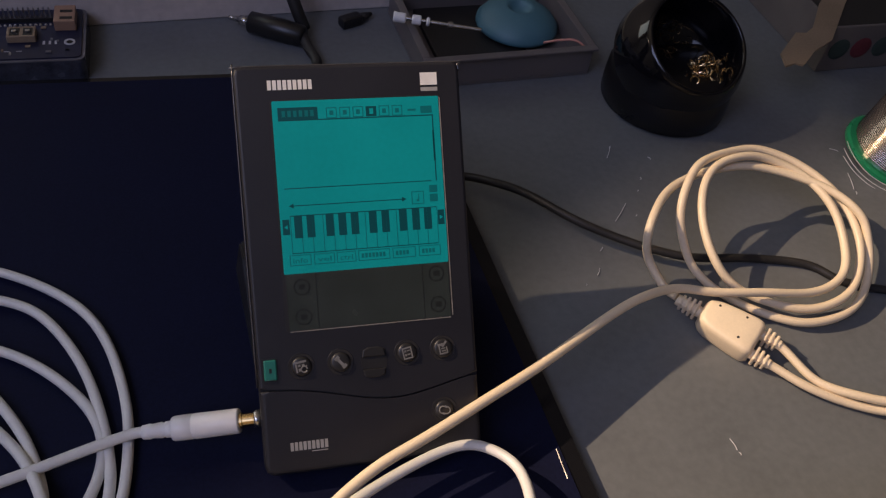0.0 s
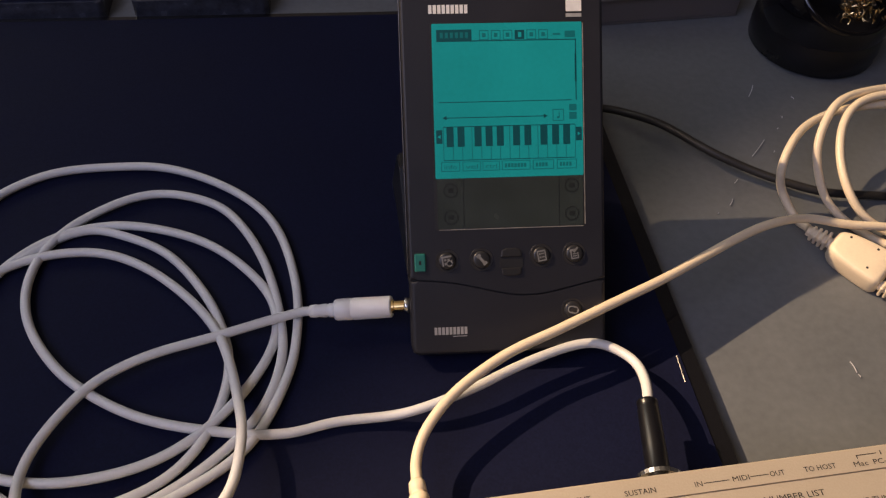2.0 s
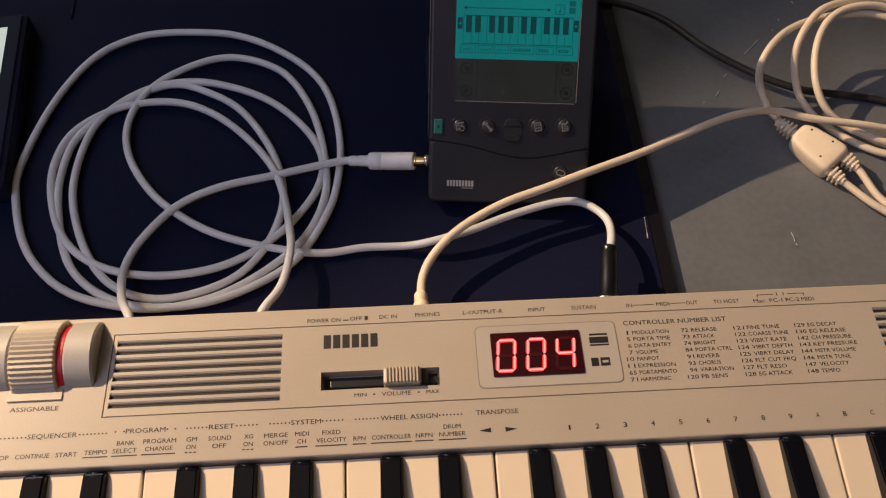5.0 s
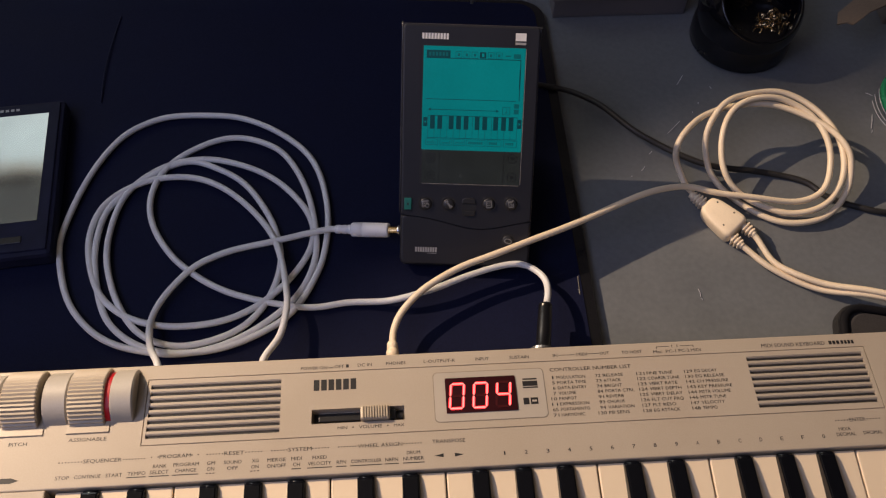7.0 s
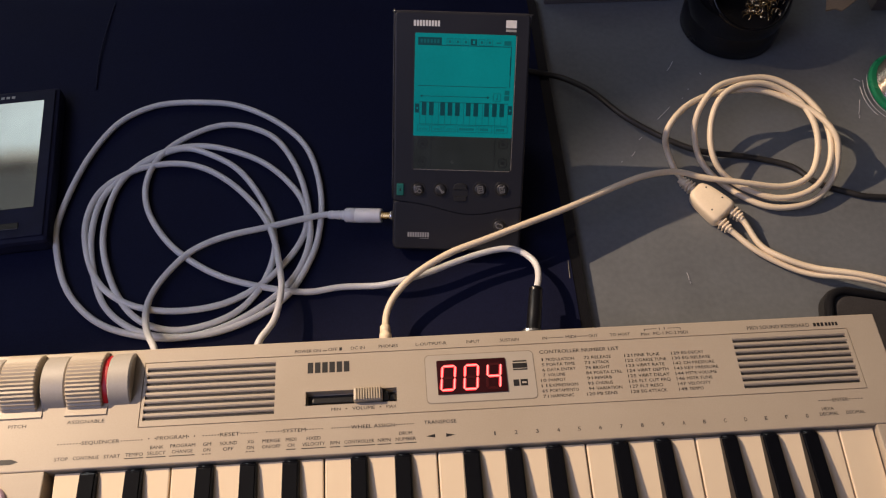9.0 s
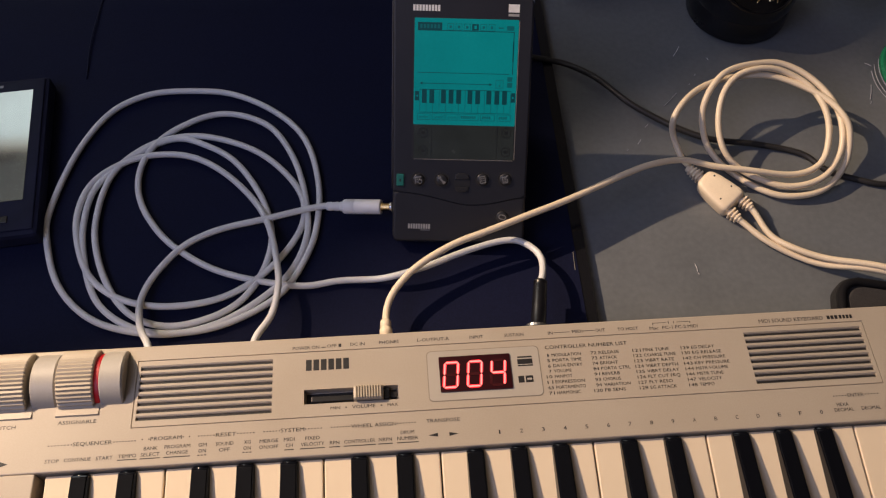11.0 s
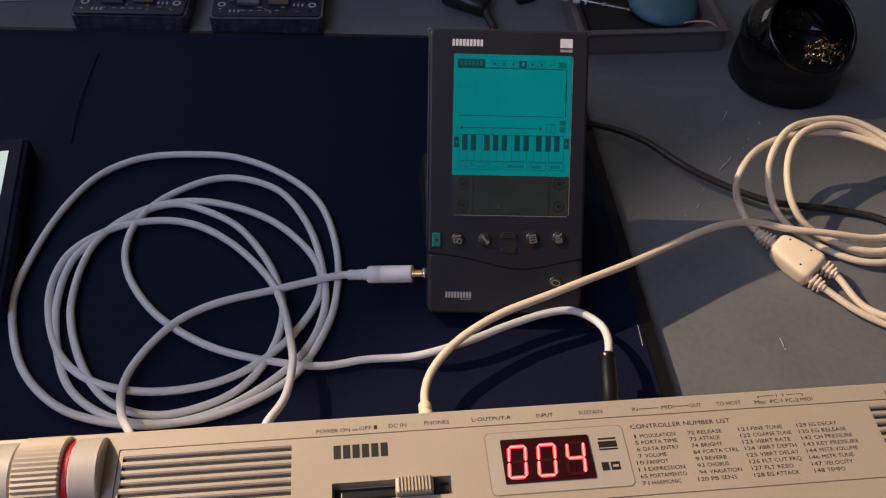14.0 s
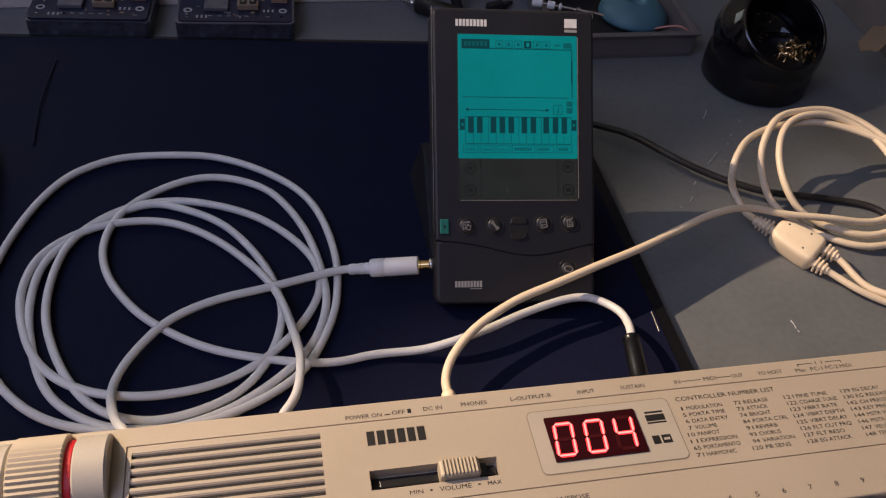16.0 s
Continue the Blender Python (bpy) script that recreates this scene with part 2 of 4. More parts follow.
def tube(points, radius, sides=10, per=8, ends=True, soft=0):
    """A round cable along the points; radius may be a function of 0..1 along it."""
    line = smooth_line(points, per) if per else [Vector(v) for v in points]
    for _ in range(soft):
        line = [line[0]] + [(a + 2 * b + c) / 4 for a, b, c in zip(line, line[1:], line[2:])] + [line[-1]]
    bm = bmesh.new()
    side, rings = None, []
    for i, v in enumerate(line):
        way = (line[min(i + 1, len(line) - 1)] - line[max(i - 1, 0)]).normalized()
        if side is None:
            side = way.orthogonal().normalized()
        side = (side - way * side.dot(way)).normalized()
        other = way.cross(side)
        r = radius(i / (len(line) - 1)) if callable(radius) else radius
        rings.append([bm.verts.new(v + r * (math.cos(2 * math.pi * k / sides) * side + math.sin(2 * math.pi * k / sides) * other)) for k in range(sides)])
    for a, b in zip(rings[:-1], rings[1:]):
        for k in range(sides):
            bm.faces.new((a[k], a[(k + 1) % sides], b[(k + 1) % sides], b[k]))
    if ends:
        bm.faces.new(rings[0])
        bm.faces.new(rings[-1])
    return bm


def along(a, b):
    """The pose whose z runs from a to b."""
    a, b = Vector(a), Vector(b)
    return Matrix.Translation(a) @ (b - a).to_track_quat("Z", "Y").to_matrix().to_4x4()


def lettering(name, words, mat, parent, x, y, z, width, height, label="", lift=0.0001):
    """Words of a given width and height of capitals, lying on the face z of the parent, centred on x and y."""
    cu = bpy.data.curves.new(name, "FONT")
    cu.body, cu.align_x, cu.align_y, cu.size, cu.resolution_u = words, "LEFT", "BOTTOM_BASELINE", 1.0, 2
    cu.offset = 0.001
    tmp = bpy.data.objects.new(name, cu)
    me = bpy.data.meshes.new_from_object(tmp)
    bpy.data.objects.remove(tmp)
    bpy.data.curves.remove(cu)
    xs = [v.co.x for v in me.vertices]
    x0, x1 = min(xs), max(xs)
    cap = 0.729
    for v in me.vertices:
        v.co = Vector(((v.co.x - (x0 + x1) / 2) * width / max(x1 - x0, 1e-6) + x, v.co.y * height / cap - height / 2 + y, z + lift))
    me.materials.append(mat)
    ob = new(name, me)
    ob.parent = parent
    if label:
        ob["label"] = label
    return ob


# ---- room ----
def wall(name, x0, x1, y0, y1, z0, z1, mat=WALL):
    return tagged(part(name, block(x0, x1, y0, y1, z0, z1), mat), kind="structure")


wall("floor", -2.3, 2.3, -2.1, 1.8, -0.80, -0.75, FLOOR)
wall("ceiling", -2.3, 2.3, -2.1, 1.8, 1.80, 1.85, CEILING)
wall("wall_east", 2.2, 2.3, -2.1, 1.8, -0.75, 1.80)
wall("wall_west", -2.3, -2.2, -2.1, 1.8, -0.75, 1.80)
wall("wall_south", -2.2, 2.2, -2.1, -2.0, -0.75, 1.80)
north = bmesh.new()
for a in ((-2.2, -1.75, -0.75, 1.80), (-0.72, 2.2, -0.75, 1.80), (-1.75, -0.72, -0.75, 0.62), (-1.75, -0.72, 1.78, 1.80)):
    block(a[0], a[1], 1.60, 1.70, a[2], a[3], bm=north)
tagged(part("wall_north", north, WALL), kind="structure")
# unseen panel added on the desk to block the lamp behind; its top slopes
side = bmesh.new()
SLOPE = ((0.325, 0.0), (0.335, 0.450), (0.3508, 0.4815), (0.3969, 0.543), (0.458, 0.6227), (0.4971, 0.6563), (0.5092, 0.6697), (0.5145, 0.6878), (0.5152, 0.720), (0.536, 0.720), (0.536, 0.0))
faces = [[side.verts.new((x, y, z)) for y, z in SLOPE] for x in (-0.628, -0.620)]
for k in range(len(SLOPE)):
    q = (k + 1) % len(SLOPE)
    side.faces.new((faces[0][k], faces[0][q], faces[1][q], faces[1][k]))
side.faces.new(faces[0])
side.faces.new(faces[1][::-1])
tagged(part("shading_panel", side, WALL), kind="structure")
window = thing("window_1", "cool bright window pane in a pale frame", "window", kind="structure")
SKY = material("evening_sky", (0.64, 0.74, 0.79), 0.5, stain=0, glow=2.05)
part("sky_pane", block(-1.75, -0.72, 1.66, 1.668, 0.62, 1.78), SKY, window)
for a in ((-1.75, -0.72, 0.62, 0.65), (-1.75, -0.72, 1.76, 1.78), (-1.75, -1.72, 0.65, 1.76), (-0.75, -0.72, 0.65, 1.76)):
    part("window_frame", block(a[0], a[1], 1.615, 1.655, a[2], a[3]), WHITE_PLASTIC, window)

# ---- desk ----
desk = thing("desk", "grey laminate desk with a smooth worn top", "desk")
part("desk_top", block(-0.75, 0.85, -0.32, 0.62, -0.025, 0.0, 0.003), TABLE, desk)
for x in (-0.70, 0.80):
    for y in (-0.27, 0.57):
        part("leg", block(x - 0.02, x + 0.02, y - 0.02, y + 0.02, -0.75, -0.025, 0.003), BLACK_PLASTIC, desk)

# ---- black pad ----
def pad_outline(inset, radius):
    """The pad's outline; its back edge runs a little askew."""
    rows = rounded(-0.42 + inset, 0.1405 - inset * 1.4, 0.040 + inset, 0.4335 - inset * 0.8, radius)
    return [(x, y - PADSKEW * (x + 0.42) / 0.56 if y > 0.2 else y) for x, y in rows]


PADSKEW = 0.0415
pad = thing("desk_pad", "large thin black pad with rounded corners on the desk", "desk pad")
part("pad_body", prism(pad_outline(0.0, 0.016), 0.0, 0.0055, 0.0012), PAD_EDGE, pad, "glossy black edge")
part("pad_sheet", prism(pad_outline(0.005, 0.013), 0.0050, 0.0062, 0.0004), PAD, pad)
PADZ = 0.0062
# steel line added as the gloss reflection along the pad's edge
part("pad_glint", tube([(0.1322, 0.1393, 0.0060), (0.1316, 0.1262, 0.0060)], 0.0005, 6, 1), STEEL, pad, "thin steel line drawn as a gleam on the pad edge")

# ---- keyboard ----
KB = thing("synth_keyboard", "beige mini-key sound keyboard with speaker grilles and red display", "keyboard")
KZ = 0.057
X0, X1 = -0.290, 0.2855
BACK = 0.0667


def kb(name, bm, mat, label="", parent=None, smooth=False):
    return part(name, bm, mat, parent or KB, label, smooth)


def cut(ob, bm):
    """Cut a shape out of a mesh."""
    me = bpy.data.meshes.new("cutter")
    bmesh.ops.recalc_face_normals(bm, faces=bm.faces)
    bm.to_mesh(me)
    bm.free()
    tool = new("cutter", me)
    mod = ob.modifiers.new("cut", "BOOLEAN")
    mod.operation, mod.object, mod.solver = "DIFFERENCE", tool, "EXACT"
    mod.use_self = True
    bpy.context.view_layer.update()
    done = bpy.data.meshes.new_from_object(ob.evaluated_get(bpy.context.evaluated_depsgraph_get()))
    ob.modifiers.clear()
    mats = list(ob.data.materials)
    ob.data = done
    if not done.materials:
        for mt in mats:
            done.materials.append(mt)
    bpy.data.objects.remove(tool)


body = kb("upper_panel", block(X0, X1, 0.0035, BACK, 0.036, KZ, 0.0008, 3), BEIGE)
tools = bmesh.new()
SLOTS = [0.0539 - i * (0.0539 - 0.0275) / 7 for i in range(8)]


def louvre_cut(x0, x1, y):
    """A slot whose back lip slopes down into it, with slanted ends."""
    prof = ((y - 0.0008, 0.046), (y + 0.0009, 0.046), (y + 0.0009, KZ - 0.0011), (y + 0.0012, KZ - 0.0004), (y + 0.0017, KZ - 0.0001), (y + 0.0019, 0.060), (y - 0.0008, 0.060))
    ends = [[tools.verts.new((x, yy, z)) for yy, z in prof] for x in (x0, x1)]
    for k in range(len(prof)):
        j = (k + 1) % len(prof)
        tools.faces.new((ends[0][k], ends[0][j], ends[1][j], ends[1][k]))
    tools.faces.new(ends[0])
    tools.faces.new(ends[1][::-1])


for y in SLOTS:
    louvre_cut(-0.1100, -0.0437, y)
    louvre_cut(0.2025, 0.2660, y)
block(-0.0278, 0.0193, 0.0300, 0.0377, 0.0515, 0.060, bm=tools)
# grooves round the printed panel
for a in ((-0.1119, 0.2682, 0.0582, 0.0587), (-0.1119, 0.2682, 0.0230, 0.0235), (-0.1119, -0.1114, 0.0235, 0.0582), (0.2677, 0.2682, 0.0235, 0.0582)):
    block(a[0], a[1], a[2], a[3], 0.0562, 0.060, bm=tools)
cut(body, tools)
# dark strips close under the slots' lips, standing in for the shade inside
for y in SLOTS:
    for x0, x1 in ((-0.1098, -0.0438), (0.2026, 0.2659)):
        kb("slot_shade_fill", block(x0, x1, y - 0.00078, y + 0.00088, 0.0455, KZ - 0.0012), SLOT)
kb("lower_case", block(X0 + 0.002, X1 - 0.002, -0.118, BACK - 0.002, 0.008, 0.0362, 0.003), BEIGE)
kb("end_cheek", block(0.2662, X1, -0.118, 0.0034, 0.036, KZ - 0.00005, 0.0006), BEIGE)
kb("end_cheek", block(X0, -0.1543, -0.118, 0.0034, 0.036, KZ - 0.00005, 0.0006), BEIGE)
kb("front_rail", block(-0.1543, 0.2662, -0.118, -0.100, 0.036, 0.047, 0.002), BEIGE)
kb("key_bed", block(-0.1543, 0.2662, -0.100, 0.0034, 0.0355, 0.0375), SLOT)
for x in (X0 + 0.04, X1 - 0.04):
    for y in (-0.10, 0.04):
        kb("rubber_foot", placed(turned([(0.006, 0.0), (0.007, 0.001), (0.007, 0.008)], 16), Matrix.Translation((x, y, 0))), BLACK_PLASTIC)

# white and black keys
PITCH = 0.01893
KEY0 = -0.1508


def white_key():
    bm = block(0.0004, PITCH - 0.0004, -0.0985, 0.0028, 0.0430, 0.0541, 0.0007)
    for v in bm.verts:
        v.co.z -= (0.0028 - v.co.y) * 0.095
    return bm


def black_key():
    bm = bmesh.new()
    w0, w1 = 0.0052, 0.0041
    prof = ((0.0030, 0.0470), (0.0030, 0.0554), (0.0012, 0.0569), (-0.050, 0.0577), (-0.0535, 0.0563), (-0.0575, 0.0470))
    rows = []
    for s in (-1, 1):
        rows.append([bm.verts.new((s * (w0 if z < 0.050 else w1), y, z)) for y, z in prof])
    for i in range(len(prof)):
        j = (i + 1) % len(prof)
        bm.faces.new((rows[0][i], rows[0][j], rows[1][j], rows[1][i]))
    bm.faces.new(rows[0])
    bm.faces.new(rows[1][::-1])
    bmesh.ops.bevel(bm, geom=list(bm.edges), offset=0.0009, segments=3, affect="EDGES")
    for f in bm.faces:
        f.smooth = f.calc_area() < 4e-6
    return bm


first = kb("white_key", white_key(), KEY_WHITE)
first.location.x = KEY0
for i in range(1, 22):
    k = new("white_key", first.data)
    k.parent, k.location.x = KB, KEY0 + i * PITCH
dark = None
for octave in range(3):
    for place in (0.92, 2.08, 3.90, 5.03, 6.13):
        x = KEY0 + (octave * 7 + place) * PITCH
        if dark is None:
            dark = k = kb("black_key", black_key(), KEY_BLACK)
        else:
            k = new("black_key", dark.data)
            k.parent = KB
        k.location.x = x

# wheels and their drum
WY, WZ = 0.0505, 0.0498


def drum(x0, x1, r, edge=0.0008, ribs=0):
    n = ribs * 4 if ribs else 144
    prof = [(r - edge, x0), (r, x0 + edge), (r, x1 - edge), (r - edge, x1)]
    bm = turned(prof, n)
    if ribs:
        for v in bm.verts:
            a = math.atan2(v.co.y, v.co.x)
            q = v.co.to_2d().length
            v.co.xy = v.co.to_2d() * ((q + 0.00032 * math.sin(a * ribs)) / q)
    return placed(bm, Matrix.Translation((0, WY, WZ)) @ Matrix.Rotation(radians(90), 4, "Y") @ Matrix.Rotation(radians(90), 4, "Z"))


kb("wheel_housing", drum(-0.1280, -0.1166, 0.0160), BEIGE_DARK, smooth=False)
kb("wheel_housing", drum(-0.1612, -0.1490, 0.0160), BEIGE_DARK)
kb("wheel_housing", drum(-0.1960, -0.1822, 0.0160), BEIGE_DARK)
pitch_wheel = kb("control_wheel", drum(-0.1812, -0.1634, 0.0172, 0.0006, 52), WHEEL)
mod_wheel = kb("control_wheel", drum(-0.1484, -0.1306, 0.0172, 0.0006, 52), WHEEL)
kb("light_ring", drum(-0.1306, -0.1280, 0.0151, 0.0003), RED_RING, "glowing red ring")
for x0, x1 in ((-0.1822, -0.1606), (-0.1490, -0.1283)):
    lip = block(x0, x1, 0.0305, 0.0362, KZ - 0.001, KZ + 0.0016)
    for v in lip.verts:
        if v.co.z > KZ:
            v.co.z = KZ + (0.0008 if v.co.y < 0.033 else 0.0002)
            v.co.y += 0.0008 if v.co.y < 0.033 else 0.0
    kb("wheel_ledge", lip, BEIGE)

# display
plate = kb("display_plate", prism(rounded(0.0350, 0.0925, 0.0277, 0.0545, 0.0022), KZ - 0.0008, KZ + 0.00025, 0.0001), PLATE)
kb("display_rim", prism(rounded(0.0346, 0.0929, 0.0273, 0.0549, 0.0025), KZ - 0.0008, KZ + 0.0001), RIM)
kb("display_window", prism(rounded(0.0408, 0.0774, 0.0320, 0.0511, 0.0004), KZ, KZ + 0.0008, 0.0002), RED_GLASS, "dark red display window", plate)


def segment(a, b, w):
    """A lit bar with pointed ends between two corners of a digit."""
    a, b = Vector(a), Vector(b)
    d = (b - a).normalized()
    a, b = a + d * 0.00022, b - d * 0.00022
    n = Vector((-d.y, d.x)) * w
    pts = [a, a + d * w + n, b - d * w + n, b, b - d * w - n, a + d * w - n]
    return prism([(p.x, p.y) for p in pts], KZ + 0.0007, KZ + 0.0010)


def digit(cx, lit):
    w, h, sl = 0.0034, 0.0067, 0.11
    def at(i, j):
        return (cx + i * w + sl * j * h, 0.0409 + j * h)
    bars = {"top": (at(-1, 1), at(1, 1)), "mid": (at(-1, 0), at(1, 0)), "low": (at(-1, -1), at(1, -1)), "tl": (at(-1, 0), at(-1, 1)),
            "tr": (at(1, 0), at(1, 1)), "bl": (at(-1, -1), at(-1, 0)), "br": (at(1, -1), at(1, 0))}
    for key, (a, b) in bars.items():
        on = key in lit
        seg = kb("display_segment", segment(a, b, 0.00074), SEGMENT if on else SEGMENT_OFF, parent=plate)
        if on:
            core = segment(a, b, 0.00036)
            placed(core, Matrix.Translation((0, 0, 0.00012)))
            kb("segment_core", core, SEGMENT_CORE, parent=plate)


digit(0.0466, "top low tl tr bl br".split())
digit(0.0587, "top low tl tr bl br".split())
digit(0.0707, "tl mid tr br".split())

# volume slider
kb("slider_well", block(-0.0270, 0.0186, 0.0306, 0.0371, 0.0512, 0.0520), SLOT)
kb("slider_rail", block(-0.0245, 0.0186, 0.0322, 0.0352, 0.0518, 0.0540, 0.0004), BLACK_PLASTIC)
knob = kb("slider_knob", block(-0.0030, 0.0120, 0.0304, 0.0377, 0.0535, 0.0598, 0.0010), WHEEL)
ribs = bmesh.new()
for i in range(10):
    x = -0.0016 + i * 0.00136
    block(x - 0.00032, x + 0.00032, 0.0309, 0.0372, 0.0594, 0.0604, 0.0002, 1, bm=ribs)
kb("knob_rib", ribs, WHEEL, parent=knob)
# dark block beside the knob, put in for the shading on its right
kb("knob_side_shade", block(0.0121, 0.0150, 0.0312, 0.0366, 0.0530, 0.0560, 0.0004), BLACK_PLASTIC)

# round button at the left end
kb("octave_button", placed(turned([(0.0080, -0.002), (0.0080, 0.0012), (0.0070, 0.0022), (0.0030, 0.0018)], 32), Matrix.Translation((-0.1783, -0.0105, KZ))), MAUVE, "round mauve button", smooth=False)


# printed words on the keyboard: (words, centre x, centre y, width, height)
def prints(rows):
    for words, x, y, w, h in rows:
        lettering("printed_label", words, INK, KB, x, y, KZ, w, h)


def bars(rows, z=KZ, mat=INK, parent=None, name="printed_bar"):
    """Thin printed strips: centre x, centre y, width, height."""
    for x, y, w, h in rows:
        part(name, block(x - w / 2, x + w / 2, y - h / 2, y + h / 2, z, z + 0.0001), mat, parent or KB)


S, M = 0.00185, 0.0020
prints([("POWER ON", -0.0270, 0.0609, 0.0136, S), ("OFF", -0.0138, 0.0612, 0.0050, S), ("DC IN", -0.0005, 0.0614, 0.0073, S), ("PHONES", 0.0158, 0.0616, 0.0103, S),
        ("L-OUTPUT-R", 0.0388, 0.0617, 0.0166, S), ("INPUT", 0.0614, 0.0617, 0.0071, S), ("SUSTAIN", 0.0811, 0.0617, 0.0102, S),
        ("IN", 0.1004, 0.0616, 0.0025, S), ("MIDI", 0.1147, 0.0617, 0.0056, S), ("OUT", 0.1270, 0.0617, 0.0050, S), ("TO HOST", 0.1417, 0.0616, 0.0110, S),
        ("Mac", 0.1557, 0.0611, 0.0048, S), ("PC-1", 0.1629, 0.0611, 0.0055, S), ("PC-2", 0.1700, 0.0611, 0.0058, S), ("MIDI", 0.1765, 0.0611, 0.0054, S),
        ("MIDI SOUND KEYBOARD", 0.2300, 0.0616, 0.0350, 0.0023)])
bars([(-0.0180, 0.0606, 0.0022, 0.0004), (-0.0096, 0.0612, 0.0014, 0.0018), (0.1065, 0.0616, 0.0085, 0.00022), (0.1210, 0.0617, 0.0062, 0.00022),
      (0.1590, 0.0639, 0.0070, 0.00022), (0.1720, 0.0639, 0.0070, 0.00022), (0.1555, 0.0634, 0.0003, 0.0012), (0.1755, 0.0634, 0.0003, 0.0012),
      (0.1640, 0.0639, 0.0003, 0.0014), (0.1668, 0.0639, 0.0003, 0.0014)])
# model code beside the words, as strips
bars([(0.2506 + i * 0.0021, 0.0616, 0.0015, 0.0021) for i in range(3)] + [(0.2572 + i * 0.0019, 0.0616, 0.0013, 0.0021) for i in range(4)])
prints([("MIN", -0.0122, 0.0274, 0.0048, 0.0016), ("VOLUME", 0.0019, 0.0274, 0.0116, S), ("MAX", 0.0163, 0.0274, 0.0052, 0.0016), ("PITCH", -0.1717, 0.0272, 0.0088, 0.0019),
        ("ASSIGNABLE", -0.1381, 0.0280, 0.0185, 0.0019), ("SEQUENCER", -0.1292, 0.0168, 0.0186, M), ("PROGRAM", -0.0942, 0.0172, 0.0150, M), ("RESET", -0.0654, 0.0172, 0.0098, M),
        ("SYSTEM", -0.0332, 0.0174, 0.0115, M), ("WHEEL ASSIGN", 0.0065, 0.0174, 0.0222, M), ("TRANSPOSE", 0.0408, 0.0177, 0.0166, M), ("ENTER", 0.2514, 0.0178, 0.0085, M)])
prints([("STOP", -0.1473, 0.0090, 0.0066, S), ("CONTINUE", -0.1353, 0.0091, 0.0126, S), ("START", -0.1227, 0.0091, 0.0080, S), ("TEMPO", -0.1119, 0.0094, 0.0086, S),
        ("BANK", -0.1011, 0.0125, 0.0066, S), ("SELECT", -0.1011, 0.0095, 0.0090, S), ("PROGRAM", -0.0884, 0.0127, 0.0123, S), ("CHANGE", -0.0884, 0.0097, 0.0103, S),
        ("GM", -0.0764, 0.0127, 0.0040, S), ("ON", -0.0764, 0.0097, 0.0036, S), ("SOUND", -0.0658, 0.0126, 0.0086, S), ("OFF", -0.0658, 0.0096, 0.0052, S),
        ("XG", -0.0549, 0.0127, 0.0033, S), ("ON", -0.0549, 0.0097, 0.0036, S), ("MERGE", -0.0445, 0.0126, 0.0090, S), ("ON/OFF", -0.0445, 0.0096, 0.0092, S)])
prints([("MIDI", -0.0347, 0.0127, 0.0052, S), ("CH", -0.0347, 0.0097, 0.0034, S), ("FIXED", -0.0234, 0.0127, 0.0070, S), ("VELOCITY", -0.0234, 0.0097, 0.0114, S),
        ("RPN", -0.0127, 0.0097, 0.0046, S), ("CONTROLLER", -0.0005, 0.0097, 0.0150, S), ("NRPN", 0.0120, 0.0097, 0.0064, S), ("DRUM", 0.0229, 0.0127, 0.0066, S),
        ("NUMBER", 0.0229, 0.0097, 0.0102, S), ("HEXA", 0.2432, 0.0132, 0.0062, S), ("DECIMAL", 0.2432, 0.0104, 0.0100, S), ("DECIMAL", 0.2573, 0.0106, 0.0100, S)])
bars([(x, 0.0075, w, 0.0004) for x, w in ((-0.1119, 0.0092), (-0.1011, 0.0096), (-0.0884, 0.0126), (-0.0347, 0.0046), (-0.0234, 0.0120), (-0.0127, 0.0052), (-0.0005, 0.0156), (0.0120, 0.0070), (0.0229, 0.0106))])
bars([(x + d, 0.0075, 0.0010, 0.0004) for x in (-0.0764, -0.0549) for d in (-0.0016, 0.0, 0.0016)])
for i, c in enumerate("123456789ABCDEF0"):
    lettering("printed_label", c, INK, KB, 0.0682 + i * (0.2312 - 0.0682) / 15, 0.0099, KZ, 0.0007 if c == "1" else 0.0015, 0.0021)


def dots(x0, x1, y, step=0.0013):
    n = max(2, round((x1 - x0) / step))
    bars([(x0 + (x1 - x0) * i / (n - 1), y, 0.00055, 0.0005) for i in range(n)], name="printed_dot")


for x0, x1, y in ((-0.1500, -0.1392, 0.0166), (-0.1190, -0.1090, 0.0167), (-0.1056, -0.1024, 0.0171), (-0.0860, -0.0830, 0.0172), (-0.0786, -0.0712, 0.0171), (-0.0597, -0.0520, 0.0172),
                  (-0.0470, -0.0396, 0.0173), (-0.0268, -0.0192, 0.0174), (-0.0141, -0.0056, 0.0174), (0.0184, 0.0269, 0.0174), (0.2400, 0.2462, 0.0177), (0.2566, 0.2631, 0.0178)):
    dots(x0, x1, y)
dots(-0.0070, -0.0067, 0.0274), dots(0.0105, 0.0108, 0.0274)
for pts in (((0.0332, 0.0103), (0.0378, 0.0113), (0.0378, 0.0094)), ((0.0480, 0.0104), (0.0434, 0.0094), (0.0434, 0.0113)), ((-0.1678, 0.0088), (-0.1716, 0.0076), (-0.1790, 0.0076), (-0.1790, 0.0102), (-0.1716, 0.0102))):
    kb("printed_arrow", prism(pts, KZ, KZ + 0.0001), INK)

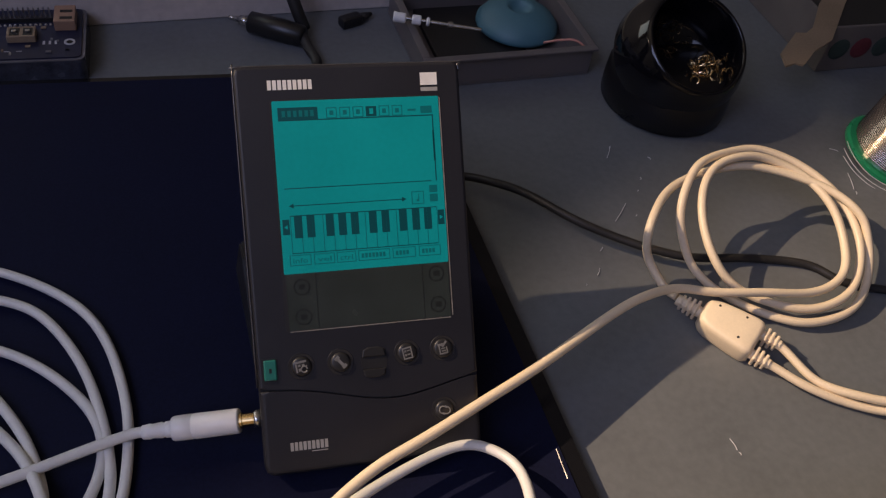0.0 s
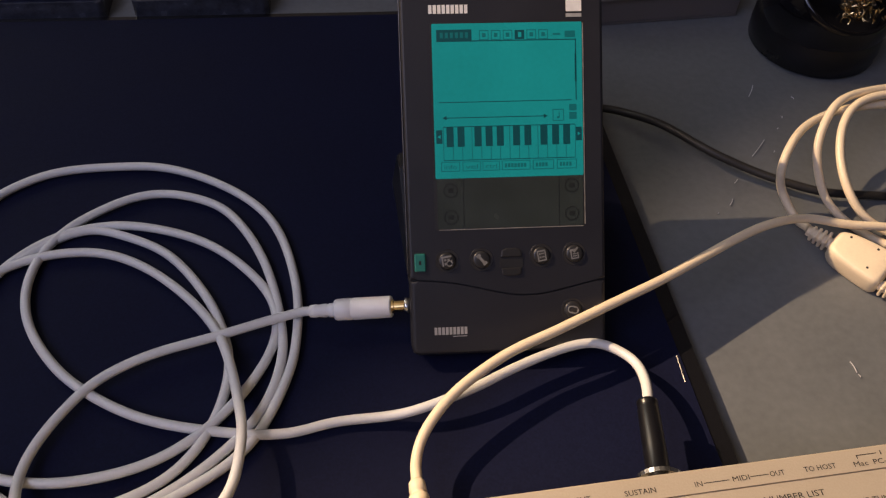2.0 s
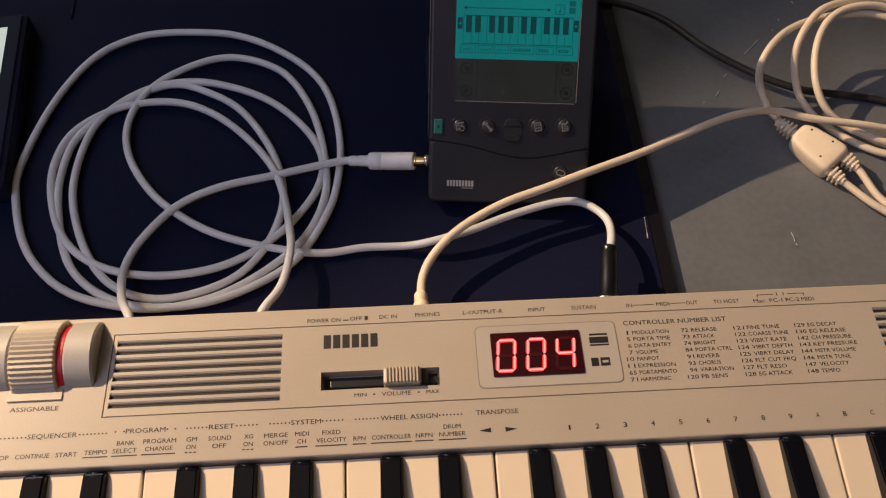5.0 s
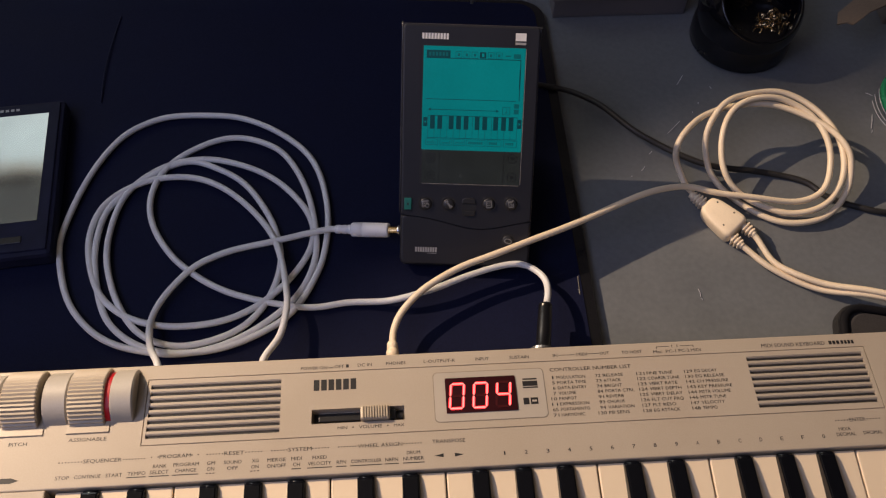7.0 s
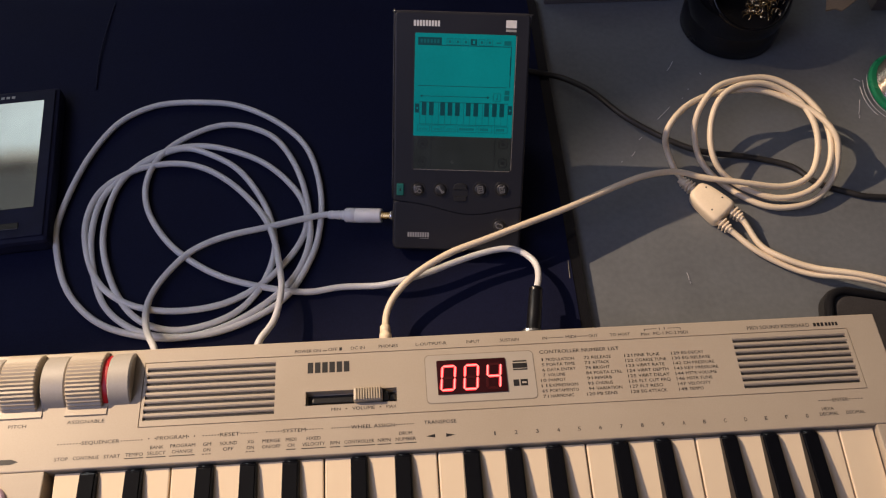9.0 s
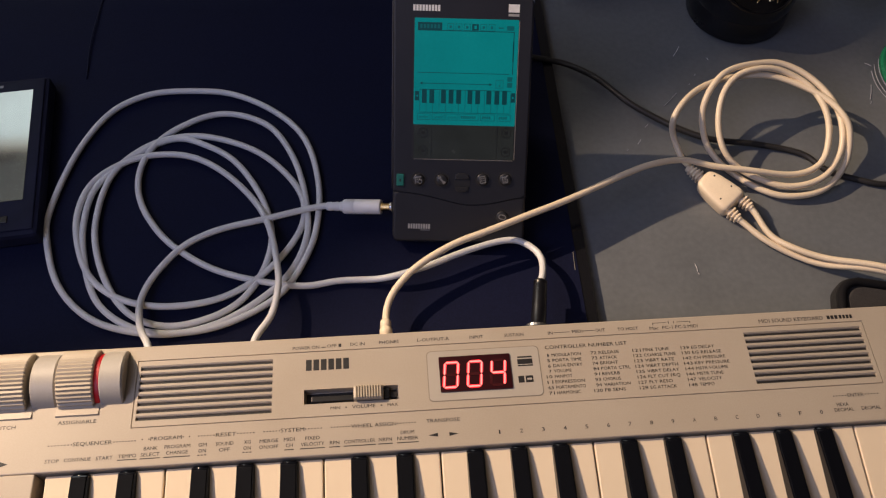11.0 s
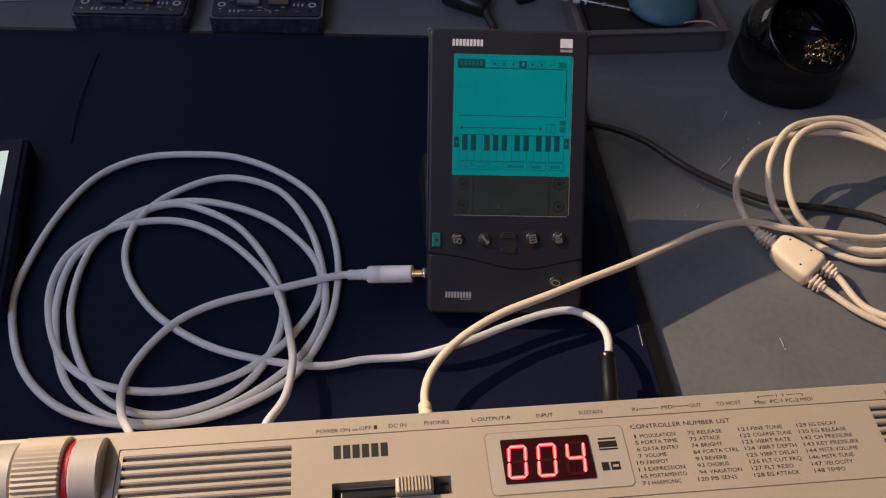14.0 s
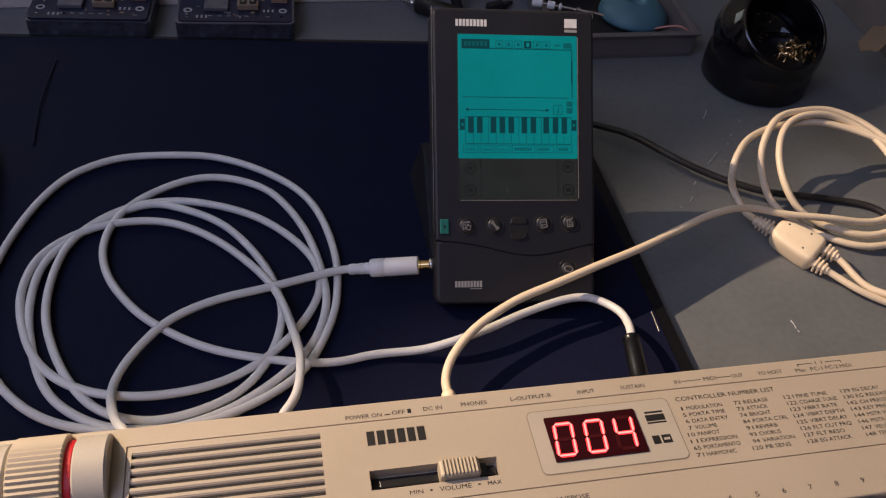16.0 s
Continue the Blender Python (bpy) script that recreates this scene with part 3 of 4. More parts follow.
# the list of controllers
lettering("printed_label", "CONTROLLER NUMBER LIST", INK, KB, 0.1180, 0.0535, KZ, 0.0432, 0.0021)
COLUMNS = (("1 MODULATION", "5 PORTA TIME", "6 DATA ENTRY", "7 VOLUME", "10 PANPOT", "11 EXPRESSION", "65 PORTAMENTO", "71 HARMONIC"),
           ("72 RELEASE", "73 ATTACK", "74 BRIGHT", "84 PORTA CTRL", "91 REVERB", "93 CHORUS", "94 VARIATION", "120 PB SENS"),
           ("121 FINE TUNE", "122 COARSE TUNE", "123 VIBRT RATE", "124 VIBRT DEPTH", "125 VIBRT DELAY", "126 FLT CUT FRQ", "127 FLT RESO", "128 EG ATTACK"),
           ("129 EG DECAY", "130 EG RELEASE", "142 CH PRESSURE", "143 KEY PRESSURE", "144 MSTR VOLUME", "146 MSTR TUNE", "147 VELOCITY", "148 TEMPO"))
for c, column in enumerate(COLUMNS):
    for r, words in enumerate(column):
        number, rest = words.split(" ", 1)
        x = (0.0982, 0.1228, 0.1462, 0.1718)[c]
        y = 0.0490 - r * (0.0490 - 0.0283) / 7
        wn, wr = 0.00145 * len(number), 0.00152 * len(rest)
        lettering("printed_label", number, INK, KB, x - wn / 2, y, KZ, wn - (0.0008 if number == "1" else 0), 0.0018)
        lettering("printed_label", rest, INK, KB, x + 0.0012 + wr / 2, y, KZ, wr, 0.0018)

# maker's mark and the two badges, as plain shapes
for i in range(6):
    x = -0.0255 + i * 0.00379
    bars([(x, 0.0510, 0.0029, 0.0060)], name="maker_mark")
PZ = KZ + 0.00025
bars([(0.0851, 0.0463, 0.0078, 0.0028), (0.0851, 0.0441, 0.0078, 0.0007), (0.0852, 0.0488, 0.0074, 0.0008)], PZ, INK, KB, "badge")
bars([(0.0842 - 0.0020, 0.0366, 0.0030, 0.0036), (0.0842 + 0.0022, 0.0366, 0.0038, 0.0036)], PZ, INK, KB, "badge")
bars([(0.0842 + 0.0022, 0.0366, 0.0024, 0.0010)], PZ + 0.0001, PLATE, KB, "badge_gap")

# sockets at the back
for x in (0.0150, 0.1050, 0.1160, 0.1290, -0.1200, -0.0600):
    kb("socket", placed(turned([(0.0055, 0.0), (0.0055, 0.0014), (0.0036, 0.0014), (0.0036, 0.0004)], 20), along((x, BACK - 0.0025, 0.0265), (x, BACK + 0.05, 0.0265))), STEEL if x > 0.1 and x < 0.11 else BLACK_PLASTIC)

# ---- hand-held organiser with a clip-on modem, leaning on a wedge ----
ORG = Matrix(((0.9965, 0.0581, -0.0596, 0.0284), (-0.0832, 0.7056, -0.7037, 0.2501), (0.0012, 0.7062, 0.7080, 0.1168), (0, 0, 0, 1)))
PALM = thing("handheld_organiser", "charcoal hand-held organiser with lit teal screen, leaning back", "handheld organiser", m=ORG)
mm = 0.001


def seam(x):
    """The wavy joint between organiser and modem."""
    u = x / 80.5
    return -113.0 - 7.4 * math.exp(-((u - 0.6) / 0.32) ** 2) - 0.6 * u


def pm(name, bm, mat, label="", parent=None, smooth=False):
    return part(name, placed(bm, Matrix.Diagonal((mm, mm, mm, 1))), mat, parent or PALM, label, smooth)


N = 22
line = [(80.5 * i / N, seam(80.5 * i / N)) for i in range(N + 1)]
upper = [(x, y + 0.35) for x, y in line] + [(80.5, -2.0), (79.8, 0.2), (78, 0.9), (2.0, 0.9), (-0.1, 0.2), (-0.8, -2.0)]
case = pm("organiser_case", prism(upper, -18.0, 0.0, 1.3, 3), PALM_GREY)
lower = [(x, y - 0.35) for x, y in line][::-1] + [(0, -140.5), (0.8, -143.2), (3, -144.5), (77.5, -144.5), (79.7, -143.2), (80.5, -140.5)]
# front lip of the case; its paler grey paints in the edge highlight
pm("case_edge", tube([(-0.45, -112.0, -1.1), (-0.75, -60, -1.0), (-0.95, -3.0, -0.9), (-0.55, -0.2, -0.9), (1.5, 0.75, -0.9), (40, 0.85, -0.9), (78.3, 0.75, -0.9), (80.1, -0.1, -0.9), (80.6, -2.5, -0.9)], 0.34, 8, 4), CASE_EDGE, "glossy front lip, paler for its highlight", case, True)
modem = pm("modem", prism(lower, -12.4, 0.0, 1.9, 4), PALM_GREY, "charcoal clip-on modem")
pm("modem_back", block(0.6, 79.9, -137.6, -113.8, -17.8, -12.4, 0.8), PALM_DARK, parent=modem)
pm("seam_shadow", prism([(x, y + 1.2) for x, y in line] + [(x, y - 1.2) for x, y in line[::-1]], -17.0, -1.6), SLOT)
# recessed screen with thin paler lines on its right and bottom rim
rim = pm("screen_rim", prism(rounded(10.9, 72.7, -93.6, -10.9, 1.6), -0.5, 0.06), PALM_DARK, parent=case)
for a in ((72.1, 72.5, -92.5, -12), (12.5, 71.5, -93.4, -93.05)):
    pm("rim_line", block(a[0], a[1], a[2], a[3], 0.06, 0.13), BEZEL_LINE, parent=case)
lcd = pm("lit_screen", prism(rounded(11.7, 71.9, -72.6, -11.5, 0.5), 0.0, 0.14), LCD, "backlit teal screen", case)
silk = pm("writing_area", block(12.2, 71.6, -92.8, -72.6, 0.0, 0.12), SILK, "dark writing area", case)


def px(rows, mat=LCD_DARK, z=0.14):
    """Dark screen marks: x0, x1, y0, y1 in millimetres."""
    for x0, x1, y0, y1 in rows:
        pm("screen_mark", block(x0, x1, y0, y1, z, z + 0.03), mat, parent=lcd)


px([(13.6, 27.6, -18.2, -13.9), (13.6, 69.6, -18.6, -18.2), (69.1, 69.5, -42.4, -18.6), (14.0, 67.4, -42.5, -42.2), (16.4, 56.6, -48.65, -48.35),
    (68.9, 69.6, -35, -24)])
px([(15.0 + i * 2.0, 16.2 + i * 2.0, -17.2, -15.0) for i in range(6)], LCD_MID, 0.17)
for i in range(6):
    x = 32.5 + i * 4.76
    if i == 3:
        px([(x - 1.9, x + 1.9, -18.0, -14.4)])
        px([(x - 0.6, x + 0.8, -17.2, -15.2)], LCD, 0.17)
    else:
        px([(x - 1.9, x + 1.9, -14.6, -14.3), (x - 1.9, x + 1.9, -18.1, -17.8), (x - 1.9, x - 1.6, -18, -14.4), (x + 1.6, x + 1.9, -18, -14.4), (x - 0.7, x + 0.7, -17.0, -15.4)], LCD_MID)
px([(60.2, 63.2, -16.6, -15.9), (65.0, 69.2, -17.6, -15.0)], LCD_MID)
for s, x in ((-1, 15.2), (1, 57.6)):
    pm("screen_arrow", prism([(x, -48.5), (x - s * 1.6, -47.6), (x - s * 1.6, -49.4)][::1], 0.14, 0.17), LCD_DARK, parent=lcd)
px([(59.6, 64.2, -46.2, -45.9), (59.6, 64.2, -50.6, -50.3), (59.6, 59.9, -50.4, -46), (63.9, 64.2, -50.4, -46), (61.4, 62.4, -49.6, -48.8), (62.1, 62.4, -49.2, -46.8),
    (66.4, 69.4, -46.6, -44.0), (66.4, 69.4, -50.0, -47.2)], LCD_MID)
px([(15.3, 68.6, -52.2, -51.9), (15.3, 68.6, -65.5, -65.2)], LCD_DARK)
px([(15.2 + i * 3.815, 15.45 + i * 3.815, -65.3, -52) for i in range(15)], LCD_MID)
px([(x - 1.4, x + 1.4, -60.0, -52.1) for x in (18.0, 22.4, 29.2, 33.7, 38.2, 44.8, 49.4, 55.9, 60.7, 65.2)])
for x0, s in ((12.5, -1), (69.0, 1)):
    px([(x0, x0 + 2.4, -58.6, -53.2)])
    c = x0 + 1.2
    pm("screen_arrow", prism([(c + s * 0.7, -55.9), (c - s * 0.5, -55.1), (c - s * 0.5, -56.7)][::s], 0.17, 0.20), LCD, parent=lcd)
for x, w, words in ((17.9, 7.6, "info"), (26.4, 7.4, "vel"), (34.3, 7.0, "ctrl"), (44.4, 11.6, ""), (55.5, 8.6, ""), (65.1, 8.2, "")):
    px([(x - w / 2, x + w / 2, -66.2, -65.95), (x - w / 2, x + w / 2, -69.8, -69.5), (x - w / 2, x - w / 2 + 0.3, -69.7, -66), (x + w / 2 - 0.3, x + w / 2, -69.7, -66)], LCD_MID)
    if words:
        t = lettering("screen_word", words, LCD_MID, lcd, x * mm, -67.9 * mm, 0.14 * mm, (w - 2.4) * mm, 1.9 * mm, lift=0.00003)
    else:
        px([(x - w / 2 + 1.2 + i * 1.3, x - w / 2 + 2.1 + i * 1.3, -68.7, -67.1) for i in range(int((w - 2.4) / 1.3))], LCD_MID)
for x, y in ((17.6, -77.4), (67.0, -76.6), (17.6, -88.2), (67.0, -88.0)):
    pm("area_icon", placed(turned([(2.45, 0.12), (3.0, 0.12), (3.0, 0.16), (2.45, 0.16)], 24, True), Matrix.Translation((x, y, 0))), SILK_MARK, parent=silk)
for x, y in ((17.6, -77.4), (67.0, -76.6), (17.6, -88.2), (67.0, -88.0)):
    pm("area_glyph", block(x - 1.1, x + 1.2, y - 0.9, y + 1.0, 0.12, 0.16), SILK_MARK, parent=silk)
pm("area_line", block(22.6, 22.9, -92.4, -73.0, 0.12, 0.15), SILK_MARK, parent=silk)
pm("area_line", block(61.6, 61.9, -92.4, -73.0, 0.12, 0.15), SILK_MARK, parent=silk)


# buttons
def round_button(x, y, icon, parent):
    at = Matrix.Translation((x, y, 0)) @ Matrix.Diagonal((0.94, 0.94, 1, 1))
    pm("button_recess", placed(turned([(4.9, -1.0), (4.9, 0.05), (4.2, 0.05), (3.8, -0.3)], 32), at), SLOT, parent=parent)
    pm("recess_rim", placed(turned([(4.85, -0.2), (4.88, 0.10), (5.00, 0.14), (5.15, 0.10), (5.2, -0.2)], 36, True), at), PALM_GREY, parent=parent, smooth=True)
    b = pm("round_button", placed(turned([(3.85, -0.5), (3.85, 0.45), (3.5, 0.85), (2.9, 1.02), (0.4, 1.06)], 28), at), PALM_DARK, parent=parent, smooth=True)
    for kind, a in icon:
        if kind == "bar":
            x0, x1, y0, y1, turn = a
            bm = placed(block(x0, x1, y0, y1, 1.0, 1.12), Matrix.Rotation(radians(turn), 4, "Z"))
        else:
            # a thin curved stroke: centre, radius, from and to in degrees
            cx, cy, rad, a0, a1 = a
            bm = tube([(cx + rad * math.cos(radians(a0 + (a1 - a0) * k / 8)), cy + rad * math.sin(radians(a0 + (a1 - a0) * k / 8)), 1.02) for k in range(9)], 0.30, 6, 1)
        pm("button_icon", placed(bm, at), ICON, parent=b)


# date book, telephone, to-do list, note pad, and the round arrows of the modem
round_button(15.4, -105.8, [("bar", (-2.3, 2.1, 1.5, 2.3, 8)), ("bar", (-2.3, -1.7, -2.0, 1.4, 8)), ("bar", (-1.3, -0.3, 0.2, 1.0, 8)), ("bar", (0.2, 1.2, 0.2, 1.0, 8)), ("bar", (-1.3, -0.3, -1.6, -0.5, 8)),
                            ("curve", (1.0, -1.0, 1.2, 0, 330)), ("bar", (0.8, 1.9, -1.1, -0.8, 40))], case)
round_button(29.4, -105.7, [("bar", (-2.3, 2.3, -0.55, 0.55, -48)), ("bar", (-2.7, -1.5, -0.9, 1.1, -48)), ("bar", (1.5, 2.7, -0.9, 1.1, -48))], case)
round_button(54.0, -104.8, [("bar", (-1.9, 1.9, 1.7, 2.3, 10)), ("bar", (-1.9, 1.9, -2.4, -1.9, 10)), ("bar", (-1.9, -1.4, -2.0, 1.8, 10)), ("bar", (1.4, 1.9, -2.0, 1.8, 10)), ("bar", (-0.1, 1.2, 0.6, 1.1, 10)),
                            ("bar", (-0.1, 1.2, -0.9, -0.4, 10)), ("bar", (-1.1, -0.4, 0.4, 1.2, 10)), ("bar", (-1.1, -0.4, -1.1, -0.3, 10))], case)
round_button(67.6, -104.5, [("bar", (-1.8, 1.6, -2.2, -1.7, 8)), ("bar", (-1.8, -1.3, -1.8, 1.2, 8)), ("bar", (1.1, 1.6, -1.8, 0.4, 8)), ("bar", (-2.0, 0.8, 1.2, 2.1, 8)), ("bar", (-0.8, 0.8, -0.2, 0.3, 8)),
                            ("bar", (-0.8, 0.8, -1.2, -0.7, 8)), ("bar", (0.2, 3.0, 0.4, 1.2, 50))], case)
round_button(66.7, -127.6, [("curve", (-0.8, 0.2, 1.4, 60, 290)), ("curve", (0.8, -0.2, 1.4, -120, 110)), ("bar", (-0.6, 0.5, 1.0, 1.8, -20)), ("bar", (-0.5, 0.6, -1.8, -1.0, -20))], modem)
pm("scroll_button", prism([(37.3, -104.9), (46.0, -104.9), (45.6, -102.3), (43.5, -101.4), (39.6, -101.4), (37.7, -102.3)], -0.4, 0.7, 0.4), PALM_DARK, parent=case)
pm("scroll_button", prism([(37.5, -109.4), (45.8, -109.4), (45.4, -111.8), (43.5, -112.6), (39.8, -112.6), (37.9, -111.8)][::-1], -0.4, 0.7, 0.4), PALM_DARK, parent=case)
pm("scroll_recess", block(36.9, 46.4, -109.3, -105.0, 0.0, 0.12), PALM_DARK, parent=case)
pm("power_recess", block(1.6, 7.2, -110.4, -101.9, -0.2, 0.08), PALM_DARK, parent=case)
power = pm("power_button", block(2.2, 6.7, -109.8, -102.4, -0.5, 0.75, 0.5), GREEN_BUTTON, "green power button", case)
pm("power_mark", block(4.0, 4.9, -107.0, -105.4, 0.75, 0.80), PALM_DARK, parent=power)


# makers' marks as plain strips
def mark(x, y, w, h, n, parent, mat):
    step = w / n
    for i in range(n):
        pm("maker_mark", block(x + i * step, x + i * step + step * 0.74, y - h / 2, y + h / 2 * 0.7, 0.0, 0.06), mat, parent=parent)


mark(10.7, -5.6, 16.0, 4.0, 9, case, WHITE_PRINT)
mark(9.5, -134.2, 13.8, 3.6, 9, modem, SILVER_PRINT)
pm("maker_mark", block(17.0, 22.8, -136.9, -136.6, 0.0, 0.06), SILVER_PRINT, parent=modem)
pm("maker_badge", block(65.6, 71.9, -7.4, -2.9, 0.0, 0.06), WHITE_PRINT, parent=case)
pm("maker_badge", block(65.6, 71.9, -9.6, -8.2, 0.0, 0.06), SILVER_PRINT, parent=case)
pm("modem_socket", placed(turned([(3.3, 0), (3.3, 2.2), (2.9, 2.7), (2.4, 2.7)], 24), Matrix.Translation((0.2, -124.8, -9)) @ Matrix.Rotation(radians(-90), 4, "Y")), STEEL, "nickel socket ring", modem, True)

# wedge that props the organiser up
wedge_bm = bmesh.new()
prof = ((0.1790, PADZ), (0.2240, 0.0480), (0.2320, 0.0490), (0.2560, PADZ))
rows = [[wedge_bm.verts.new((x, y - 0.0835 * (x - 0.03), z)) for y, z in prof] for x in (0.0242, 0.1060)]
for i in range(4):
    j = (i + 1) % 4
    wedge_bm.faces.new((rows[0][i], rows[0][j], rows[1][j], rows[1][i]))
wedge_bm.faces.new(rows[0])
wedge_bm.faces.new(rows[1][::-1])
bmesh.ops.bevel(wedge_bm, geom=list(wedge_bm.edges), offset=0.001, segments=2, affect="EDGES")
tagged(part("prop_wedge", wedge_bm, PALM_DARK), "dark grey plastic wedge propping up the hand-held organiser", "stand")

# ---- white audio cable: plug in the modem, coil on the pad ----
audio = thing("audio_cable", "white audio cable in loose coils on the black pad", "cable")
socket = ORG @ Vector((-0.0005, -0.1248, -0.009))
tip = Vector((-0.0210, 0.1771, 0.0138))
plug_way = (tip - socket).normalized()


def plug_at(d):
    return socket + plug_way * d


part("plug_tip", placed(turned([(0.0026, -0.001), (0.0030, -0.0004), (0.0030, 0.0012), (0.0024, 0.0016), (0.0024, 0.0058), (0.0029, 0.0061), (0.0029, 0.0075)], 24), along(plug_at(0.0), tip)), GOLD, audio, "gold plated tip")
sleeve = part("plug_sleeve", placed(turned([(0.0030, 0.0), (0.0044, 0.0002), (0.0046, 0.0007), (0.0047, 0.0165), (0.0044, 0.0168), (0.0044, 0.0173), (0.0047, 0.0176), (0.0046, 0.0236), (0.0042, 0.0245), (0.0030, 0.0247)], 28), along(plug_at(0.0070), tip)), WHITE_PLASTIC, audio, "white plug sleeve", True)
for i in range(4):
    q = plug_at(0.0100)
    part("sleeve_mark", placed(block(-0.0003, 0.0003, -0.00035, 0.00035, 0.0046, 0.00485), along(q, tip) @ Matrix.Rotation(radians(-62 + i * 13), 4, "Z") @ Matrix.Rotation(radians(90), 4, "X")), CARD_RED, sleeve)
part("strain_relief", placed(turned([(0.0030, 0.0), (0.0030, 0.003), (0.0025, 0.0036), (0.0030, 0.0044), (0.0026, 0.0080), (0.0029, 0.0088), (0.0026, 0.0115)], 20), along(plug_at(0.0310), tip)), WHITE_PLASTIC, audio, smooth=True)
R = 0.00205
T = 0.0001


def lay(points, z):
    """Points in tenths of a millimetre, laid at a height that drifts along the line."""
    n = len(points)
    return [(x * T, y * T, z(i / (n - 1)) if callable(z) else z) for i, (x, y) in enumerate(points)]


lead = lay([(-354, 1757), (-605, 1700), (-853, 1650), (-1058, 1555), (-1185, 1417), (-1267, 1282)], lambda u: 0.0128 - 0.0018 * u)
lead += [(-0.1293, 0.1136, 0.0130), (-0.1241, 0.0939, 0.0220), (-0.1174, 0.0820, 0.0280), (-0.1130, 0.0660, 0.0300)]
part("cable", tube([plug_at(0.0415), plug_at(0.0460)] + lead, R, soft=6), CABLE_WHITE, audio, smooth=True)

link = thing("sustain_cable", "white cable coiled on the pad, ending in a black plug", "cable")
inner = [(-0.0590, 0.0640, 0.0290), (-0.0592, 0.0813, 0.0280), (-0.0507, 0.0962, 0.0240), (-0.0476, 0.1160, 0.0220), (-0.0486, 0.1308, 0.0180), (-0.0544, 0.1611, 0.0140)]
inner += lay([(-643, 1844), (-835, 2075), (-1046, 2226), (-1256, 2269), (-1479, 2232), (-1682, 2089), (-1752, 1899), (-1747, 1691), (-1651, 1409), (-1489, 1242), (-1294, 1162),
              (-1090, 1140), (-856, 1170), (-657, 1269), (-489, 1430)], 0.0094)
second = lay([(-359, 1647), (-350, 1870), (-475, 2086), (-661, 2265), (-899, 2377), (-1110, 2416), (-1333, 2369), (-1522, 2220), (-1610, 2040), (-1639, 1776), (-1610, 1563),
              (-1515, 1314), (-1373, 1113), (-1178, 1018), (-979, 1026), (-751, 1118), (-606, 1306), (-539, 1549)], 0.0090)
third = lay([(-571, 1766), (-652, 1970), (-813, 2210), (-1010, 2339), (-1166, 2400), (-1332, 2354), (-1539, 2200), (-1680, 2021), (-1712, 1779), (-1690, 1566), (-1606, 1280),
             (-1490, 1119), (-1310, 1004), (-1109, 968), (-878, 985), (-647, 1074), (-448, 1219), (-314, 1475)], 0.0088)
outer = lay([(-265, 1664), (-250, 1965), (-344, 2366), (-583, 2622), (-845, 2768), (-1067, 2804), (-1322, 2808), (-1495, 2757), (-1676, 2622), (-1840, 2292), (-1936, 1858),
             (-1921, 1662), (-1834, 1379), (-1700, 1188), (-1532, 1057), (-1308, 985), (-1076, 962), (-814, 1025), (-584, 1170), (-420, 1338)], 0.0088)
last = lay([(-335, 1539), (-322, 1753), (-385, 2110), (-529, 2409), (-677, 2530), (-842, 2588), (-989, 2580), (-1141, 2512), (-1280, 2410), (-1378, 2261), (-1410, 2076), (-1375, 1894),
            (-1277, 1714), (-1146, 1560), (-920, 1395), (-665, 1298), (-345, 1229)], 0.0092)
run = [(-0.0143, 0.1261, 0.0090), (0.0071, 0.1247, 0.0105), (0.0210, 0.1240, 0.0150), (0.0420, 0.1290, 0.0168), (0.0570, 0.1350, 0.0170), (0.0790, 0.1420, 0.0170), (0.0950, 0.1438, 0.0170), (0.1050, 0.1370, 0.0178), (0.1090, 0.1280, 0.0203), (0.1080, 0.1170, 0.0236), (0.1052, 0.1080, 0.0258)]
part("cable", tube(inner + second + third + outer + last + run, R, per=8, soft=10), CABLE_WHITE, link, smooth=True)
part("plug_sleeve", placed(turned([(0.0028, 0), (0.0040, 0.0008), (0.0041, 0.0020), (0.0037, 0.0026), (0.0041, 0.0040), (0.0043, 0.020), (0.0044, 0.036), (0.0048, 0.0365), (0.0048, 0.040)], 24), along((0.1054, 0.1100, 0.0256), (0.0980, 0.0680, 0.0268))), JAR_BASE, link, "black plug sleeve", True)
part("plug_collar", placed(turned([(0.0060, 0), (0.0082, 0.0004), (0.0082, 0.0020), (0.0060, 0.0024)], 28), along((0.1000, 0.0790, 0.0266), (0.0978, 0.0660, 0.0268))), STEEL, link)

# ---- beige splitter cable ----
split = thing("splitter_cable", "beige splitter cable coiled on the desk with a moulded joint", "cable")
part("plug_sleeve", placed(turned([(0.0034, 0.0), (0.0034, 0.0095), (0.0028, 0.0100), (0.0028, 0.0112), (0.0036, 0.0117), (0.0036, 0.0150), (0.0027, 0.0156), (0.0027, 0.0166), (0.0032, 0.0170), (0.0030, 0.0205), (0.0023, 0.0215)], 24), along((0.0140, 0.0690, 0.0268), (0.0140, 0.0900, 0.0240))), CABLE_BEIGE, split, smooth=True)
rise = [(0.0140, 0.0860, 0.0245), (0.0143, 0.0930, 0.0226), (0.0150, 0.0990, 0.0214), (0.0180, 0.1070, 0.0220), (0.0250, 0.1160, 0.0238), (0.0370, 0.1260, 0.0258), (0.0570, 0.1370, 0.0273), (0.0780, 0.1440, 0.0286), (0.1040, 0.1540, 0.0288), (0.1307, 0.1652, 0.0270), (0.1706, 0.1835, 0.0262), (0.1913, 0.1913, 0.0245), (0.2127, 0.1967, 0.0190), (0.2310, 0.1920, 0.0170), (0.2560, 0.1880, 0.0160), (0.2840, 0.1850, 0.0130), (0.3030, 0.1910, 0.0160), (0.3110, 0.2080, 0.0220), (0.3110, 0.2240, 0.0290)]
